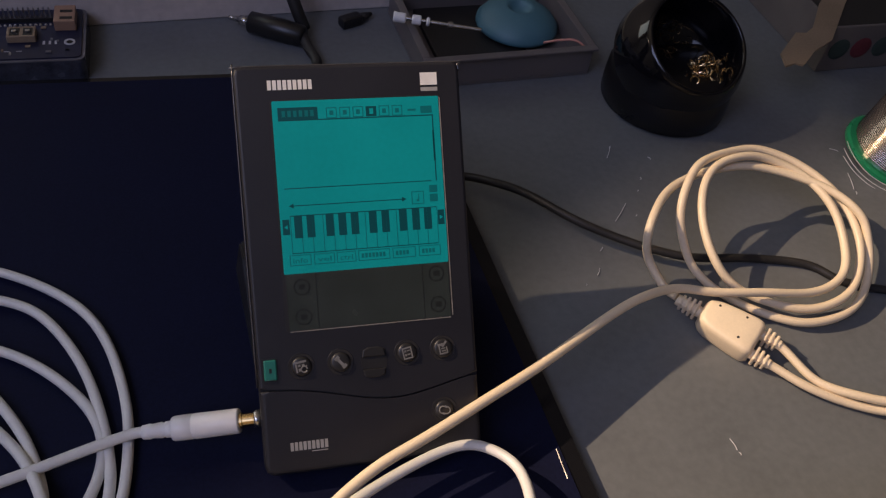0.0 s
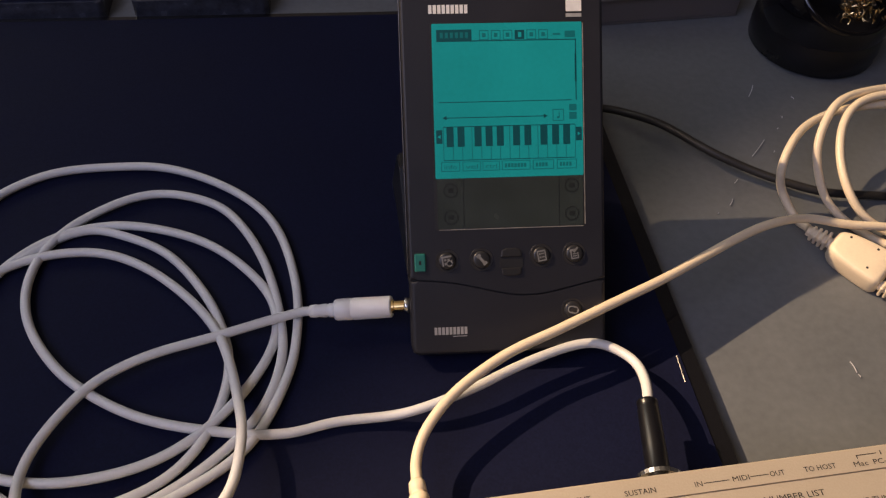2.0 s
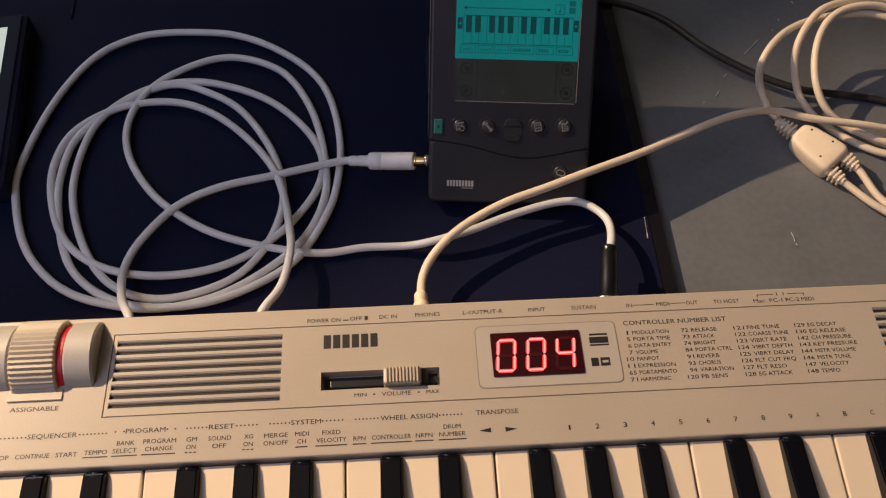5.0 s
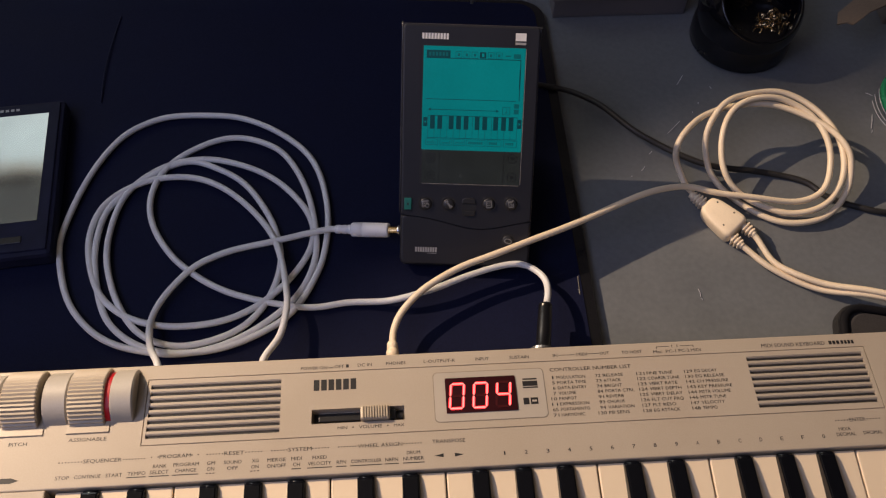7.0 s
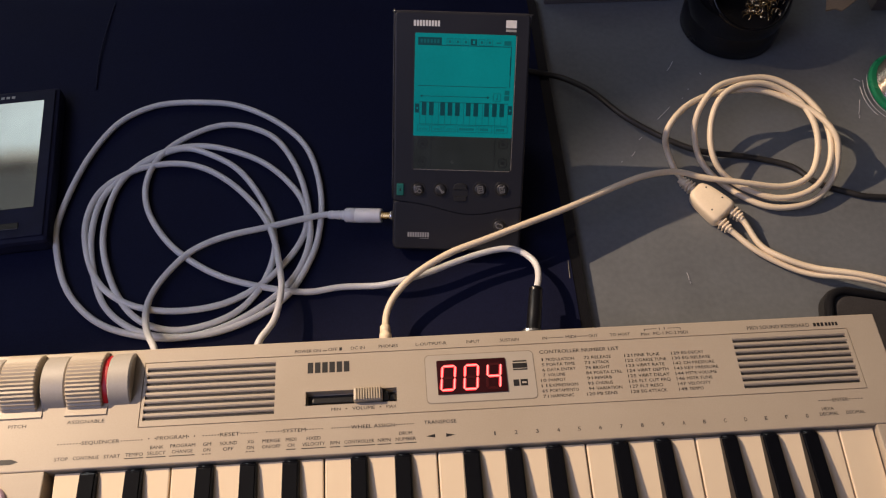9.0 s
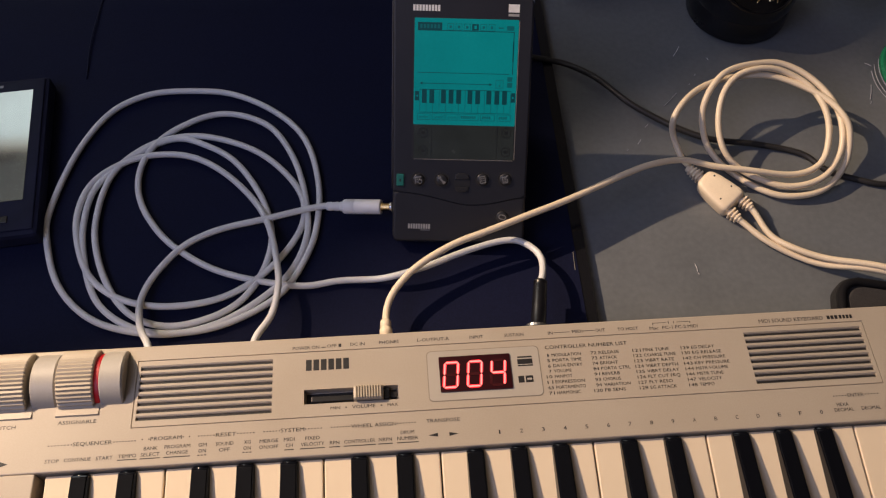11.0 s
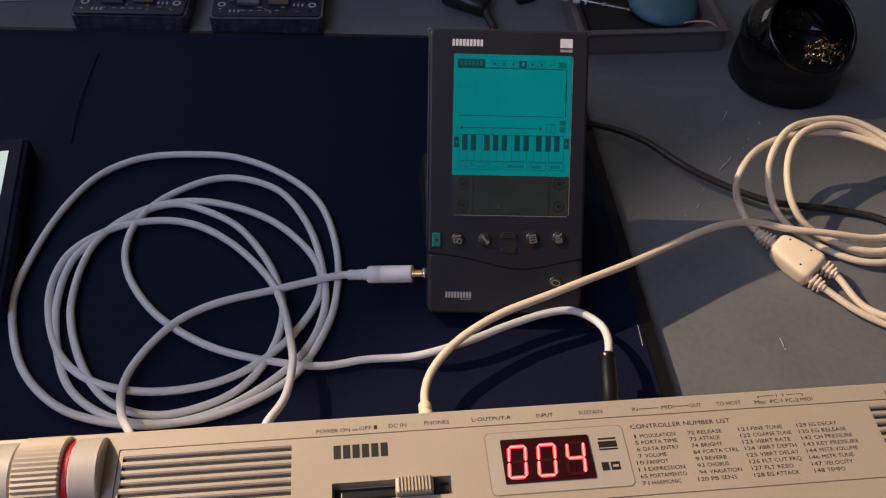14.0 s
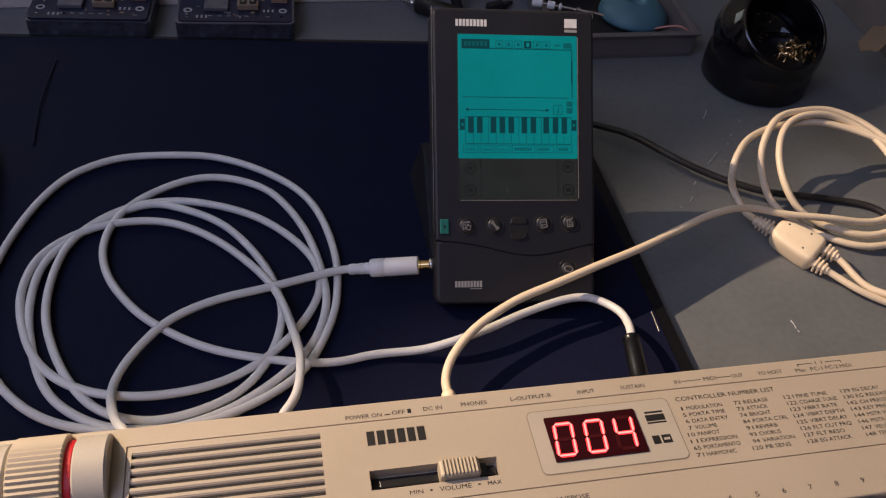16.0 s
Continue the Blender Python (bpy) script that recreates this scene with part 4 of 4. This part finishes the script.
loop1 = [(0.3050, 0.2400, 0.0330), (0.2930, 0.2500, 0.0360), (0.2780, 0.2545, 0.0390), (0.2590, 0.2520, 0.0390), (0.2453, 0.2418, 0.0360), (0.2390, 0.2265, 0.0280), (0.2387, 0.2094, 0.0200), (0.2470, 0.1980, 0.0110), (0.2600, 0.1880, 0.0085),
         (0.2800, 0.1790, 0.0085), (0.3020, 0.1820, 0.0110), (0.3160, 0.1950, 0.0150), (0.3210, 0.2100, 0.0220)]
loop2 = [(0.3190, 0.2300, 0.0290), (0.3060, 0.2490, 0.0340), (0.2880, 0.2600, 0.0370), (0.2700, 0.2600, 0.0380), (0.2480, 0.2530, 0.0400), (0.2356, 0.2422, 0.0360), (0.2296, 0.2318, 0.0280), (0.2303, 0.2227, 0.0180), (0.2350, 0.2131, 0.0080),
         (0.2450, 0.2000, 0.0030), (0.2600, 0.1840, 0.0035), (0.2790, 0.1740, 0.0045), (0.3050, 0.1770, 0.0060), (0.3220, 0.1930, 0.0110), (0.3245, 0.2060, 0.0220)]
loop3 = [(0.3225, 0.2160, 0.0290), (0.3140, 0.2300, 0.0320), (0.3000, 0.2420, 0.0330), (0.2800, 0.2520, 0.0340), (0.2600, 0.2530, 0.0340), (0.2414, 0.2510, 0.0320), (0.2250, 0.2420, 0.0330), (0.2120, 0.2290, 0.0330), (0.2077, 0.2222, 0.0260), (0.2109, 0.2194, 0.0140), (0.2160, 0.2080, 0.0060), (0.2195, 0.2010, 0.0060)]
part("cable", tube(rise + loop1 + loop2 + loop3, 0.0021, per=8, soft=6), CABLE_BEIGE, split, smooth=True)
# moulded joint
jm = Matrix.Translation((0.2337, 0.1767, 0.0082)) @ Matrix.Rotation(radians(-52.5), 4, "Z") @ Matrix.Rotation(radians(16), 4, "X")
JOINT = [(-0.0148, -0.0040), (-0.0125, -0.0066), (-0.0060, -0.0084), (0.0085, -0.0097), (0.0118, -0.0085), (0.0126, -0.0060), (0.0126, 0.0060), (0.0118, 0.0085), (0.0085, 0.0097), (-0.0060, 0.0084), (-0.0125, 0.0066), (-0.0148, 0.0040)]
ring = [(v.x, v.y) for v in smooth_line([(x, y, 0) for x, y in JOINT + JOINT[:1]], 3)][:-1]
shell = bmesh.new()
levels = [[shell.verts.new((x * f, y * f, z)) for x, y in ring] for f, z in ((0.80, -0.0066), (0.95, -0.0054), (1.0, -0.0035), (1.0, 0.0030), (0.985, 0.0043), (0.95, 0.0054), (0.89, 0.0062), (0.80, 0.0066), (0.40, 0.00665))]
for low, top in zip(levels[:-1], levels[1:]):
    for k in range(len(ring)):
        q = (k + 1) % len(ring)
        shell.faces.new((low[k], low[q], top[q], top[k]))
shell.faces.new(levels[0][::-1])
shell.faces.new(levels[-1])
joint = part("moulded_joint", placed(shell, jm), CABLE_BEIGE, split, "beige moulded joint", True)
for x, y in ((-0.0090, 0.0045), (0.0035, 0.0060), (0.0045, -0.0050)):
    part("moulding_pit", placed(turned([(0.0006, 0.0064), (0.0006, 0.0067)], 12), jm @ Matrix.Translation((x, y, 0))), SLOT, joint)
for y in (-0.0055, 0.0055):
    for i in range(3):
        part("relief_rib", placed(block(0.0138 + i * 0.0024, 0.0153 + i * 0.0024, y - 0.0036 + i * 0.0004, y + 0.0036 - i * 0.0004, -0.0036, 0.0036 - i * 0.0004, 0.0006), jm), CABLE_BEIGE, joint)
    part("relief_core", placed(turned([(0.0025, 0.0), (0.0023, 0.0095)], 14), jm @ Matrix.Translation((0.0120, y, 0)) @ Matrix.Rotation(radians(90), 4, "Y")), CABLE_BEIGE, joint)
for i in range(4):
    part("relief_rib", placed(block(-0.0180 - i * 0.0024, -0.0165 - i * 0.0024, -0.0038 + i * 0.0003, 0.0038 - i * 0.0003, -0.0036, 0.0036 - i * 0.0003, 0.0006), jm), CABLE_BEIGE, joint)
part("relief_core", placed(turned([(0.0027, -0.012), (0.0027, 0.004)], 14), jm @ Matrix.Translation((-0.0150, 0, 0)) @ Matrix.Rotation(radians(90), 4, "Y")), CABLE_BEIGE, joint)
for s, tail in ((1, [(0.2600, 0.1445, 0.0055), (0.2720, 0.1330, 0.0075), (0.2900, 0.1235, 0.0090), (0.3150, 0.1140, 0.0150), (0.345, 0.099, 0.0175), (0.40, 0.060, 0.0145), (0.46, 0.0, 0.0030)]),
                (-1, [(0.2560, 0.1420, 0.0045), (0.2720, 0.1310, 0.0030), (0.2890, 0.1215, 0.0050), (0.3145, 0.1125, 0.0125), (0.343, 0.0975, 0.0135), (0.39, 0.045, 0.0140), (0.45, -0.02, 0.0030)])):
    start = [jm @ Vector((0.0190, s * 0.0055, 0.0)), jm @ Vector((0.0250, s * 0.0050, -0.001))]
    part("tail_cable", tube(start + tail, 0.0020, per=8, soft=4), CABLE_BEIGE, split, smooth=True)

# ---- black serial cable from the organiser's back ----
serial = thing("black_cable", "thin black rubber cable lying on the grey desk", "cable")
part("cable", tube([(0.080, 0.294, 0.030), (0.108, 0.2975, 0.0160), (0.1280, 0.2990, 0.0095), (0.1440, 0.2972, 0.0065), (0.1540, 0.2915, 0.0075), (0.1690, 0.2755, 0.0115), (0.1855, 0.2530, 0.0125), (0.2045, 0.2400, 0.0090), (0.2215, 0.2290, 0.0080), (0.2405, 0.2215, 0.0065),
                    (0.2700, 0.2190, 0.0030), (0.3005, 0.2100, 0.0022), (0.3130, 0.1955, 0.0022), (0.3344, 0.1855, 0.0022), (0.3570, 0.1805, 0.0022), (0.420, 0.180, 0.0022), (0.52, 0.20, 0.0022)], 0.0021, soft=4), CABLE_BLACK, serial, smooth=True)

# ---- thin black lead across the pad ----
thin = thing("thin_lead", "thin black lead lying across the black pad", "cable")
part("lead", tube([(-0.1840, 0.3850, 0.0068), (-0.1850, 0.3743, 0.0069), (-0.1867, 0.3506, 0.0078), (-0.1875, 0.3249, 0.0078), (-0.1863, 0.2976, 0.0069)], 0.0005), FRAME_BLACK, thin, smooth=True)

# ---- flat display unit at the left ----
unit = thing("small_display", "small black display unit with a glossy screen on the pad", "display", m=pose(-0.2052, 0.2906, PADZ, 0, 0, 5.3))
part("unit_case", block(-0.200, 0.0, -0.1275, 0.0, 0.0, 0.0130, 0.003), FRAME_BLACK, unit)
part("unit_frame", block(-0.1970, -0.0030, -0.1240, -0.0030, 0.0125, 0.0140, 0.0006), FRAME_BLACK, unit)
part("unit_screen", block(-0.180, -0.0100, -0.1020, -0.0125, 0.0135, 0.0143), SCREEN_GLASS, unit, "glossy screen with a pale reflection")
for i in range(5):
    part("maker_mark", block(-0.046 + i * 0.0035, -0.0438 + i * 0.0035, -0.0082, -0.0062, 0.0140, 0.0141), SILVER_PRINT, unit)
part("unit_button", block(-0.040, -0.018, -0.1180, -0.1130, 0.0138, 0.0146, 0.0004), PAD_EDGE, unit)

# ---- circuit boards at the back ----
def board(x, y, turn, cased):
    b = thing("circuit_board", "small dark blue circuit board in a clear tray" if cased else "small dark blue circuit board with pin headers", "circuit board", "circuit boards", m=pose(x, y, 0.0, 0, 0, turn))
    z = 0.0130
    t = z + 0.0016
    part("board", prism(rounded(-0.038, 0.038, 0.0, 0.0455, 0.003), z, t), PCB, b)
    part("tray", prism(rounded(-0.0398, 0.0398, -0.0015, 0.0468, 0.004), 0.0, z, 0.001), TRAY_SMOKE, b, "smoky clear tray")
    if cased:
        part("tray_edge", prism(rounded(-0.0398, 0.0398, -0.0015, 0.0468, 0.004), z, z + 0.0007), CHIP, b, "pale clear tray edge")
    for px_, py_ in ((-0.0320, 0.0135), (0.0320, 0.0135)):
        part("mounting_ring", placed(turned([(0.0017, t), (0.0029, t), (0.0029, t + 0.0003), (0.0017, t + 0.0003)], 20, True), Matrix.Translation((px_, py_, 0))), PCB_WHITE, b)
        part("mounting_hole", placed(turned([(0.0016, t), (0.0016, t + 0.0001), (0.0004, t + 0.0001)], 16), Matrix.Translation((px_, py_, 0))), SLOT, b)
    part("connector_body", block(0.0012, 0.0155, 0.0140, 0.0235, t, t + 0.0042, 0.0005), CARD_TAN, b, "beige connector body")
    for i in range(2):
        part("connector_well", block(0.0028 + i * 0.0066, 0.0076 + i * 0.0066, 0.0150, 0.0215, t + 0.0041, t + 0.0044), SLOT, b)
        part("connector_pin", block(0.0040 + i * 0.0066, 0.0064 + i * 0.0066, 0.0170, 0.0186, t + 0.0043, t + 0.0056, 0.0003), TIN, b)
    usb = part("usb_socket", block(0.0243, 0.0352, 0.0240, 0.0400, t, t + 0.0062, 0.0005), COPPER_PAD, b, "pale orange socket")
    for i in range(2):
        part("usb_slot", block(0.0275, 0.0338, 0.0262 + i * 0.0065, 0.0284 + i * 0.0065, t + 0.0061, t + 0.0064), SLOT, usb)
    part("pin_strip", block(-0.0350, 0.0235, 0.0330, 0.0358, t, t + 0.0026), BLACK_PLASTIC, b)
    for i in range(23):
        x0 = -0.0340 + i * 0.00254
        part("header_pin", block(x0 - 0.0004, x0 + 0.0004, 0.0340, 0.0348, t + 0.0026, t + 0.0085), TIN, b)
        part("solder_joint", placed(turned([(0.0009, 0.0), (0.0007, 0.0006), (0.0003, 0.0009)], 8), Matrix.Translation((x0, 0.0305, t))), TIN, b)
    part("radio_module", block(-0.0210, -0.0050, 0.0120, 0.0290, t, t + 0.0030, 0.0006), CHIP, b)
    rng = random.Random(int(abs(x) * 1e4))
    for i in range(26):
        cx, cy = rng.uniform(-0.033, 0.034), rng.uniform(0.003, 0.029)
        if -0.023 < cx < 0.018 and 0.011 < cy or (cx > 0.022 and cy > 0.021) or abs(abs(cx) - 0.032) < 0.0045 and 0.008 < cy < 0.019:
            continue
        w, h = rng.choice(((0.0009, 0.0005), (0.0005, 0.0009), (0.0013, 0.0008)))
        part("small_component", block(cx - w, cx + w, cy - h, cy + h, t, t + 0.0007), rng.choice((TIN, BLACK_PLASTIC, CARD_TAN, CHIP)), b)
    for i in range(3):
        part("legend_mark", block(0.0185 + i * 0.0030, 0.0197 + i * 0.0030, 0.0120, 0.0152, t, t + 0.0001), PCB_WHITE, b)
        part("legend_mark", block(-0.0260 + i * 0.0030, -0.0248 + i * 0.0030, 0.0040, 0.0072, t, t + 0.0001), PCB_WHITE, b)
    for i in range(5):
        part("legend_mark", block(-0.018 + i * 0.006, -0.0152 + i * 0.006, 0.0062, 0.0068, t, t + 0.0001), PCB_WHITE, b)
    return b


board(-0.0718, 0.4140, -3.0, True)
board(-0.1675, 0.4205, -4.0, False)

# ---- pale board along the back ----
tagged(part("shelf_board", placed(block(-0.70, 0.16, 0.0, 0.016, 0.0, 0.040, 0.001), pose(0, 0.4625, 0, 0, 0, 0.6)), SHELF_WOOD), "pale wooden board standing along the back of the desk", "board")

# ---- black plug lying behind the organiser ----
adapter = thing("audio_adapter", "black jack plug adapter with metal tip lying on the desk", "adapter")
part("adapter_tip", placed(turned([(0.0012, 0.0), (0.0017, 0.0012), (0.0014, 0.0024), (0.0017, 0.003), (0.0017, 0.0065), (0.0028, 0.0068), (0.0028, 0.013)], 18), along((0.0480, 0.4520, 0.0075), (0.0900, 0.4270, 0.0075))), STEEL, adapter, "steel jack tip", True)
part("adapter_body", placed(turned([(0.0050, 0.0), (0.0064, 0.0008), (0.0068, 0.020), (0.0062, 0.033), (0.0050, 0.0345)], 24), along((0.0590, 0.4460, 0.0075), (0.1000, 0.4200, 0.0075))), BLACK_PLASTIC, adapter, smooth=True)
part("adapter_lead", tube([(0.0865, 0.4290, 0.0080), (0.0890, 0.4180, 0.0050), (0.0910, 0.4060, 0.0040), (0.0850, 0.3900, 0.0035)], 0.0030), CABLE_BLACK, adapter, smooth=True)
strap = thing("power_lead", "black lead hanging over the pale board", "cable")
part("lead", tube([(0.0905, 0.4400, 0.0040), (0.0860, 0.4450, 0.0170), (0.0810, 0.4540, 0.0330), (0.0770, 0.4700, 0.0445), (0.0710, 0.5000, 0.0430), (0.06, 0.56, 0.01)], 0.0038), CABLE_BLACK, strap, smooth=True)
stub = thing("plug_stub", "small black plug end lying on the desk", "plug")
part("plug_block", placed(block(-0.007, 0.008, -0.004, 0.004, 0.0, 0.007, 0.002), pose(0.1200, 0.4470, 0.0, 0, 0, 20)), BLACK_PLASTIC, stub)
part("plug_boot", placed(turned([(0.0030, 0.0), (0.0022, 0.006), (0.0012, 0.010)], 14), along((0.1260, 0.4490, 0.0035), (0.140, 0.4560, 0.0030))), CABLE_BLACK, stub, smooth=True)

# ---- clear tray with a blue dome ----
TRAY = pose(0.1480, 0.3785, 0, 0, 0, 0.3)
tray = thing("parts_tray", "shallow clear plastic tray holding small parts", "tray", m=TRAY)
part("tray_floor", block(0.0, 0.105, 0.0, 0.080, 0.0005, 0.0020), CLEAR, tray)
for a in ((0.0, 0.105, 0.0, 0.0022), (0.0, 0.105, 0.0778, 0.080), (0.0, 0.0022, 0.0022, 0.0778), (0.1028, 0.105, 0.0022, 0.0778)):
    part("tray_wall", block(a[0], a[1], a[2], a[3], 0.0020, 0.0180, 0.0006), CLEAR, tray)
for a in ((-0.002, 0.107, -0.002, 0.003), (-0.002, 0.107, 0.077, 0.082), (-0.002, 0.003, 0.003, 0.077), (0.102, 0.107, 0.003, 0.077)):
    part("tray_lip", block(a[0], a[1], a[2], a[3], 0.0180, 0.0196, 0.0005), CLEAR, tray)
tagged(part("circuit_offcut", placed(block(0.014, 0.072, 0.008, 0.074, 0.0022, 0.0060, 0.001), TRAY), BLACK_PLASTIC), "dark flat offcut lying in the clear tray", "offcut")
dome = thing("suction_dome", "pale blue rubber dome with a dimpled top in the tray", "rubber dome", m=pose(0.2222, 0.4262, 0.0062) @ Matrix.Diagonal((1.10, 1.10, 0.86, 1)))
part("dome_body", turned([(0.0215, 0.0), (0.0238, 0.0015), (0.0236, 0.004), (0.0205, 0.0090), (0.0150, 0.0135), (0.0088, 0.0160), (0.0072, 0.0162), (0.0060, 0.0150), (0.0045, 0.0120), (0.0010, 0.0115)], 48), SPONGE_BLUE, dome, smooth=True)
part("dome_lead", tube([(0.0080, -0.0215, 0.0030), (0.0135, -0.0290, 0.0110), (0.0210, -0.0340, 0.0140), (0.0300, -0.0380, 0.0060)], 0.0008), PINK_WIRE, dome, "thin pink wire", True)
probe = thing("probe_tip", "thin steel rod with white plastic collars", "probe", m=along((0.1375, 0.4160, 0.0250), (0.1880, 0.3990, 0.0230)))
part("rod", turned([(0.0006, 0.0), (0.0012, 0.002), (0.0012, 0.052)], 14), STEEL, probe)
for z0, z1, r in ((0.0, 0.0075, 0.0030), (0.0110, 0.0165, 0.0029), (0.0195, 0.0215, 0.0026)):
    part("collar", turned([(r * 0.8, z0), (r, z0 + 0.0006), (r, z1 - 0.0006), (r * 0.8, z1)], 18), WHITE_PLASTIC, probe, "white plastic collar")
part("collar", turned([(0.0016, 0.032), (0.0022, 0.0324), (0.0022, 0.0350), (0.0016, 0.0354)], 16), STEEL, probe)

# ---- black pot with brass wool ----
pot = thing("tip_cleaner", "black round pot with slanted mouth, filled with brass shavings", "tip cleaner", m=pose(0.2890, 0.3490, 0.0))
part("pot_base", turned([(0.0345, 0.0), (0.0372, 0.002), (0.0376, 0.010), (0.0372, 0.020), (0.0340, 0.026), (0.030, 0.028)], 56), JAR_BASE, pot, "black rubber base", True)
SLANT = Matrix.Translation((0, 0, 0.030)) @ Matrix.Rotation(radians(-33), 4, Vector((-0.995, -0.10, 0)))
bowl = part("pot_bowl", placed(turned([(0.0200, -0.026), (0.0320, -0.017), (0.0385, -0.004), (0.0383, 0.006), (0.0355, 0.0150), (0.0325, 0.0205), (0.0310, 0.0225), (0.0300, 0.0230), (0.0290, 0.0222), (0.0288, 0.0190), (0.0292, 0.000), (0.0270, -0.008), (0.004, -0.012)], 56), SLANT), JAR, pot, smooth=True)
rng = random.Random(7)


def shavings(n, cx, cy, spread, z0, z1, thick):
    wool = bmesh.new()
    for i in range(n):
        a, r = rng.uniform(0, 6.28), spread * math.sqrt(rng.random())
        c = Vector((cx + r * math.cos(a), cy + r * math.sin(a), rng.uniform(z0, z1)))
        rad, tilt, turn = rng.uniform(0.0010, 0.0030), rng.uniform(-1.4, 1.4), rng.uniform(0, 6.28)
        span = rng.uniform(4, 7)
        pts = []
        for k in range(12):
            b = k / 11 * span
            v = Vector((rad * math.cos(b), rad * math.sin(b), 0.0003 * k))
            pts.append(c + Euler((tilt, tilt * 0.5, turn)).to_matrix() @ v)
        pts = [p for p in pts if p.to_2d().length < 0.0285 and p.z > -0.009]
        if len(pts) > 3:
            join(wool, tube(pts, thick, 4, 1))
    return placed(wool, SLANT)


# lamp light and shade inside the pot are put into two brass colours
tagged(part("brass_wool", shavings(200, 0.0135, -0.0165, 0.0150, -0.006, 0.011, 0.00024), BRASS, pot, "curled brass shavings, coloured as lit"), kind="stuff")
tagged(part("brass_wool", shavings(110, -0.004, 0.004, 0.024, -0.009, -0.004, 0.00020), BRASS_SHADED, pot, "brass shavings, coloured as shaded"), kind="stuff")

# ---- printed card box ----
box = thing("card_box", "worn printed card box with round holes", "box", m=pose(0.4096, 0.3614, 0, 0, 0, -1))
part("box_body", block(0.0, 0.130, 0.0, 0.110, 0.0, 0.034, 0.001), CARD, box)
for x, mat in ((0.0105, CARD_GREEN), (0.0275, CARD_RED), (0.0445, CARD_GREEN)):
    part("printed_disc", placed(turned([(0.0074, 0.0), (0.0074, 0.0004), (0.0052, 0.0008)], 28), Matrix.Translation((x, 0.0, 0.017)) @ Matrix.Rotation(radians(90), 4, "X")), mat, box)
flap = prism([(-0.0576, -0.0242), (-0.0617, -0.0365), (-0.0540, -0.0345), (-0.0500, -0.0368), (-0.0469, -0.0350), (-0.0335, -0.0242), (-0.0145, -0.0146), (0.0208, 0.0228), (0.0600, 0.060), (0.046, 0.066), (0.0021, 0.0246), (-0.0195, -0.0007), (-0.0280, -0.0060), (-0.0350, -0.0051)], 0.0345, 0.0357)
part("torn_flap", flap, CARD_TAN, box, "torn tan flap")
# thin dark sheet covering the whole top of the closed box
part("box_top", block(0.0008, 0.1292, 0.0012, 0.1092, 0.0338, 0.0343), SLOT, box, "dark sheet over the box top")

# ---- solder spool ----
spool = thing("solder_spool", "spool of solder wire with green flanges", "solder spool", m=pose(0.4080, 0.2785, 0.0, 0, 0, 0) @ pose(0, 0, 0.0, 8, 6, 0))
for z0 in (0.0, 0.050):
    part("flange", turned([(0.0100, z0), (0.0290, z0), (0.0300, z0 + 0.001), (0.0300, z0 + 0.0032), (0.0285, z0 + 0.0042), (0.0100, z0 + 0.0042)], 44), SPOOL_GREEN, spool, "green plastic flange")
coil = []
for k in range(38 * 20 + 1):
    a = 2 * math.pi * k / 20
    z = 0.0055 + 0.0435 * k / (38 * 20)
    coil.append((0.0255 * math.cos(a), 0.0255 * math.sin(a), z))
part("wire", tube(coil, 0.00062, 6, 0), SOLDER, spool, "wound solder wire", True)
part("core", turned([(0.0248, 0.0042), (0.0248, 0.0500)], 32), SOLDER, spool)
for rr, zz, a0, n in ((0.0325, 0.0035, 165, 9), (0.0350, 0.0020, 172, 9), (0.0372, 0.0012, 180, 7)):
    wrap = [(rr * math.cos(a), rr * math.sin(a), zz + 0.0012 * math.sin(3 * a)) for a in [radians(a0 + i * 12) for i in range(n)]]
    part("loose_strand", tube(wrap, 0.00022, 6, 3), SHINY, spool, "loose shiny strand", True)

# ---- black padded pouch beside the keyboard's end ----
pouch = thing("pouch", "black padded pouch with a darker rolled rim", "pouch", m=pose(0.2905, 0.1130, 0.0, 0, 0, -13))
part("pouch_body", prism(rounded(0.0, 0.105, -0.095, 0.0, 0.014, 6), 0.0, 0.0085, 0.002), FOAM, pouch)
part("pouch_panel", prism(rounded(0.0075, 0.0975, -0.0875, -0.0075, 0.009, 6), 0.0080, 0.0104, 0.0012), POUCH_GREY, pouch, "dull grey padded panel")
edge = [(x, y, 0.0085) for x, y in rounded(0.0035, 0.1015, -0.0915, -0.0035, 0.012, 6)]
part("rolled_rim", tube(edge + edge[:1], 0.0028, 10, 1), RIM_BLACK, pouch, "dark rolled rim", True)

# ---- pale slivers on the desk, drawn for scratch glints and dust specks ----
for x0, y0, x1, y1 in ((0.2380, 0.3130, 0.2320, 0.3040), (0.2267, 0.2687, 0.2155, 0.2575), (0.2010, 0.2420, 0.1985, 0.2395), (0.1935, 0.2290, 0.1905, 0.2250), (0.2090, 0.1296, 0.2094, 0.1240), (0.2095, 0.1230, 0.2098, 0.1215), (0.3720, 0.2900, 0.3762, 0.2870), (0.3650, 0.2560, 0.3700, 0.2690), (0.3640, 0.2520, 0.3652, 0.2545), (0.2560, 0.3010, 0.2568, 0.2990), (0.2440, 0.2860, 0.2435, 0.2845), (0.2380, 0.2770, 0.2374, 0.2762), (0.2290, 0.2600, 0.2280, 0.2590), (0.1830, 0.2210, 0.1822, 0.2200)):
    clip = tagged(part("pale_sliver", tube([(x0, y0, 0.0005), ((x0 + x1) / 2 + 0.0003, (y0 + y1) / 2, 0.0006), (x1, y1, 0.0005)], 0.00022, 5, 3), SHINY), "tiny pale sliver drawn for a glint or speck on the desk", "wire clipping", "wire clippings on the desk")
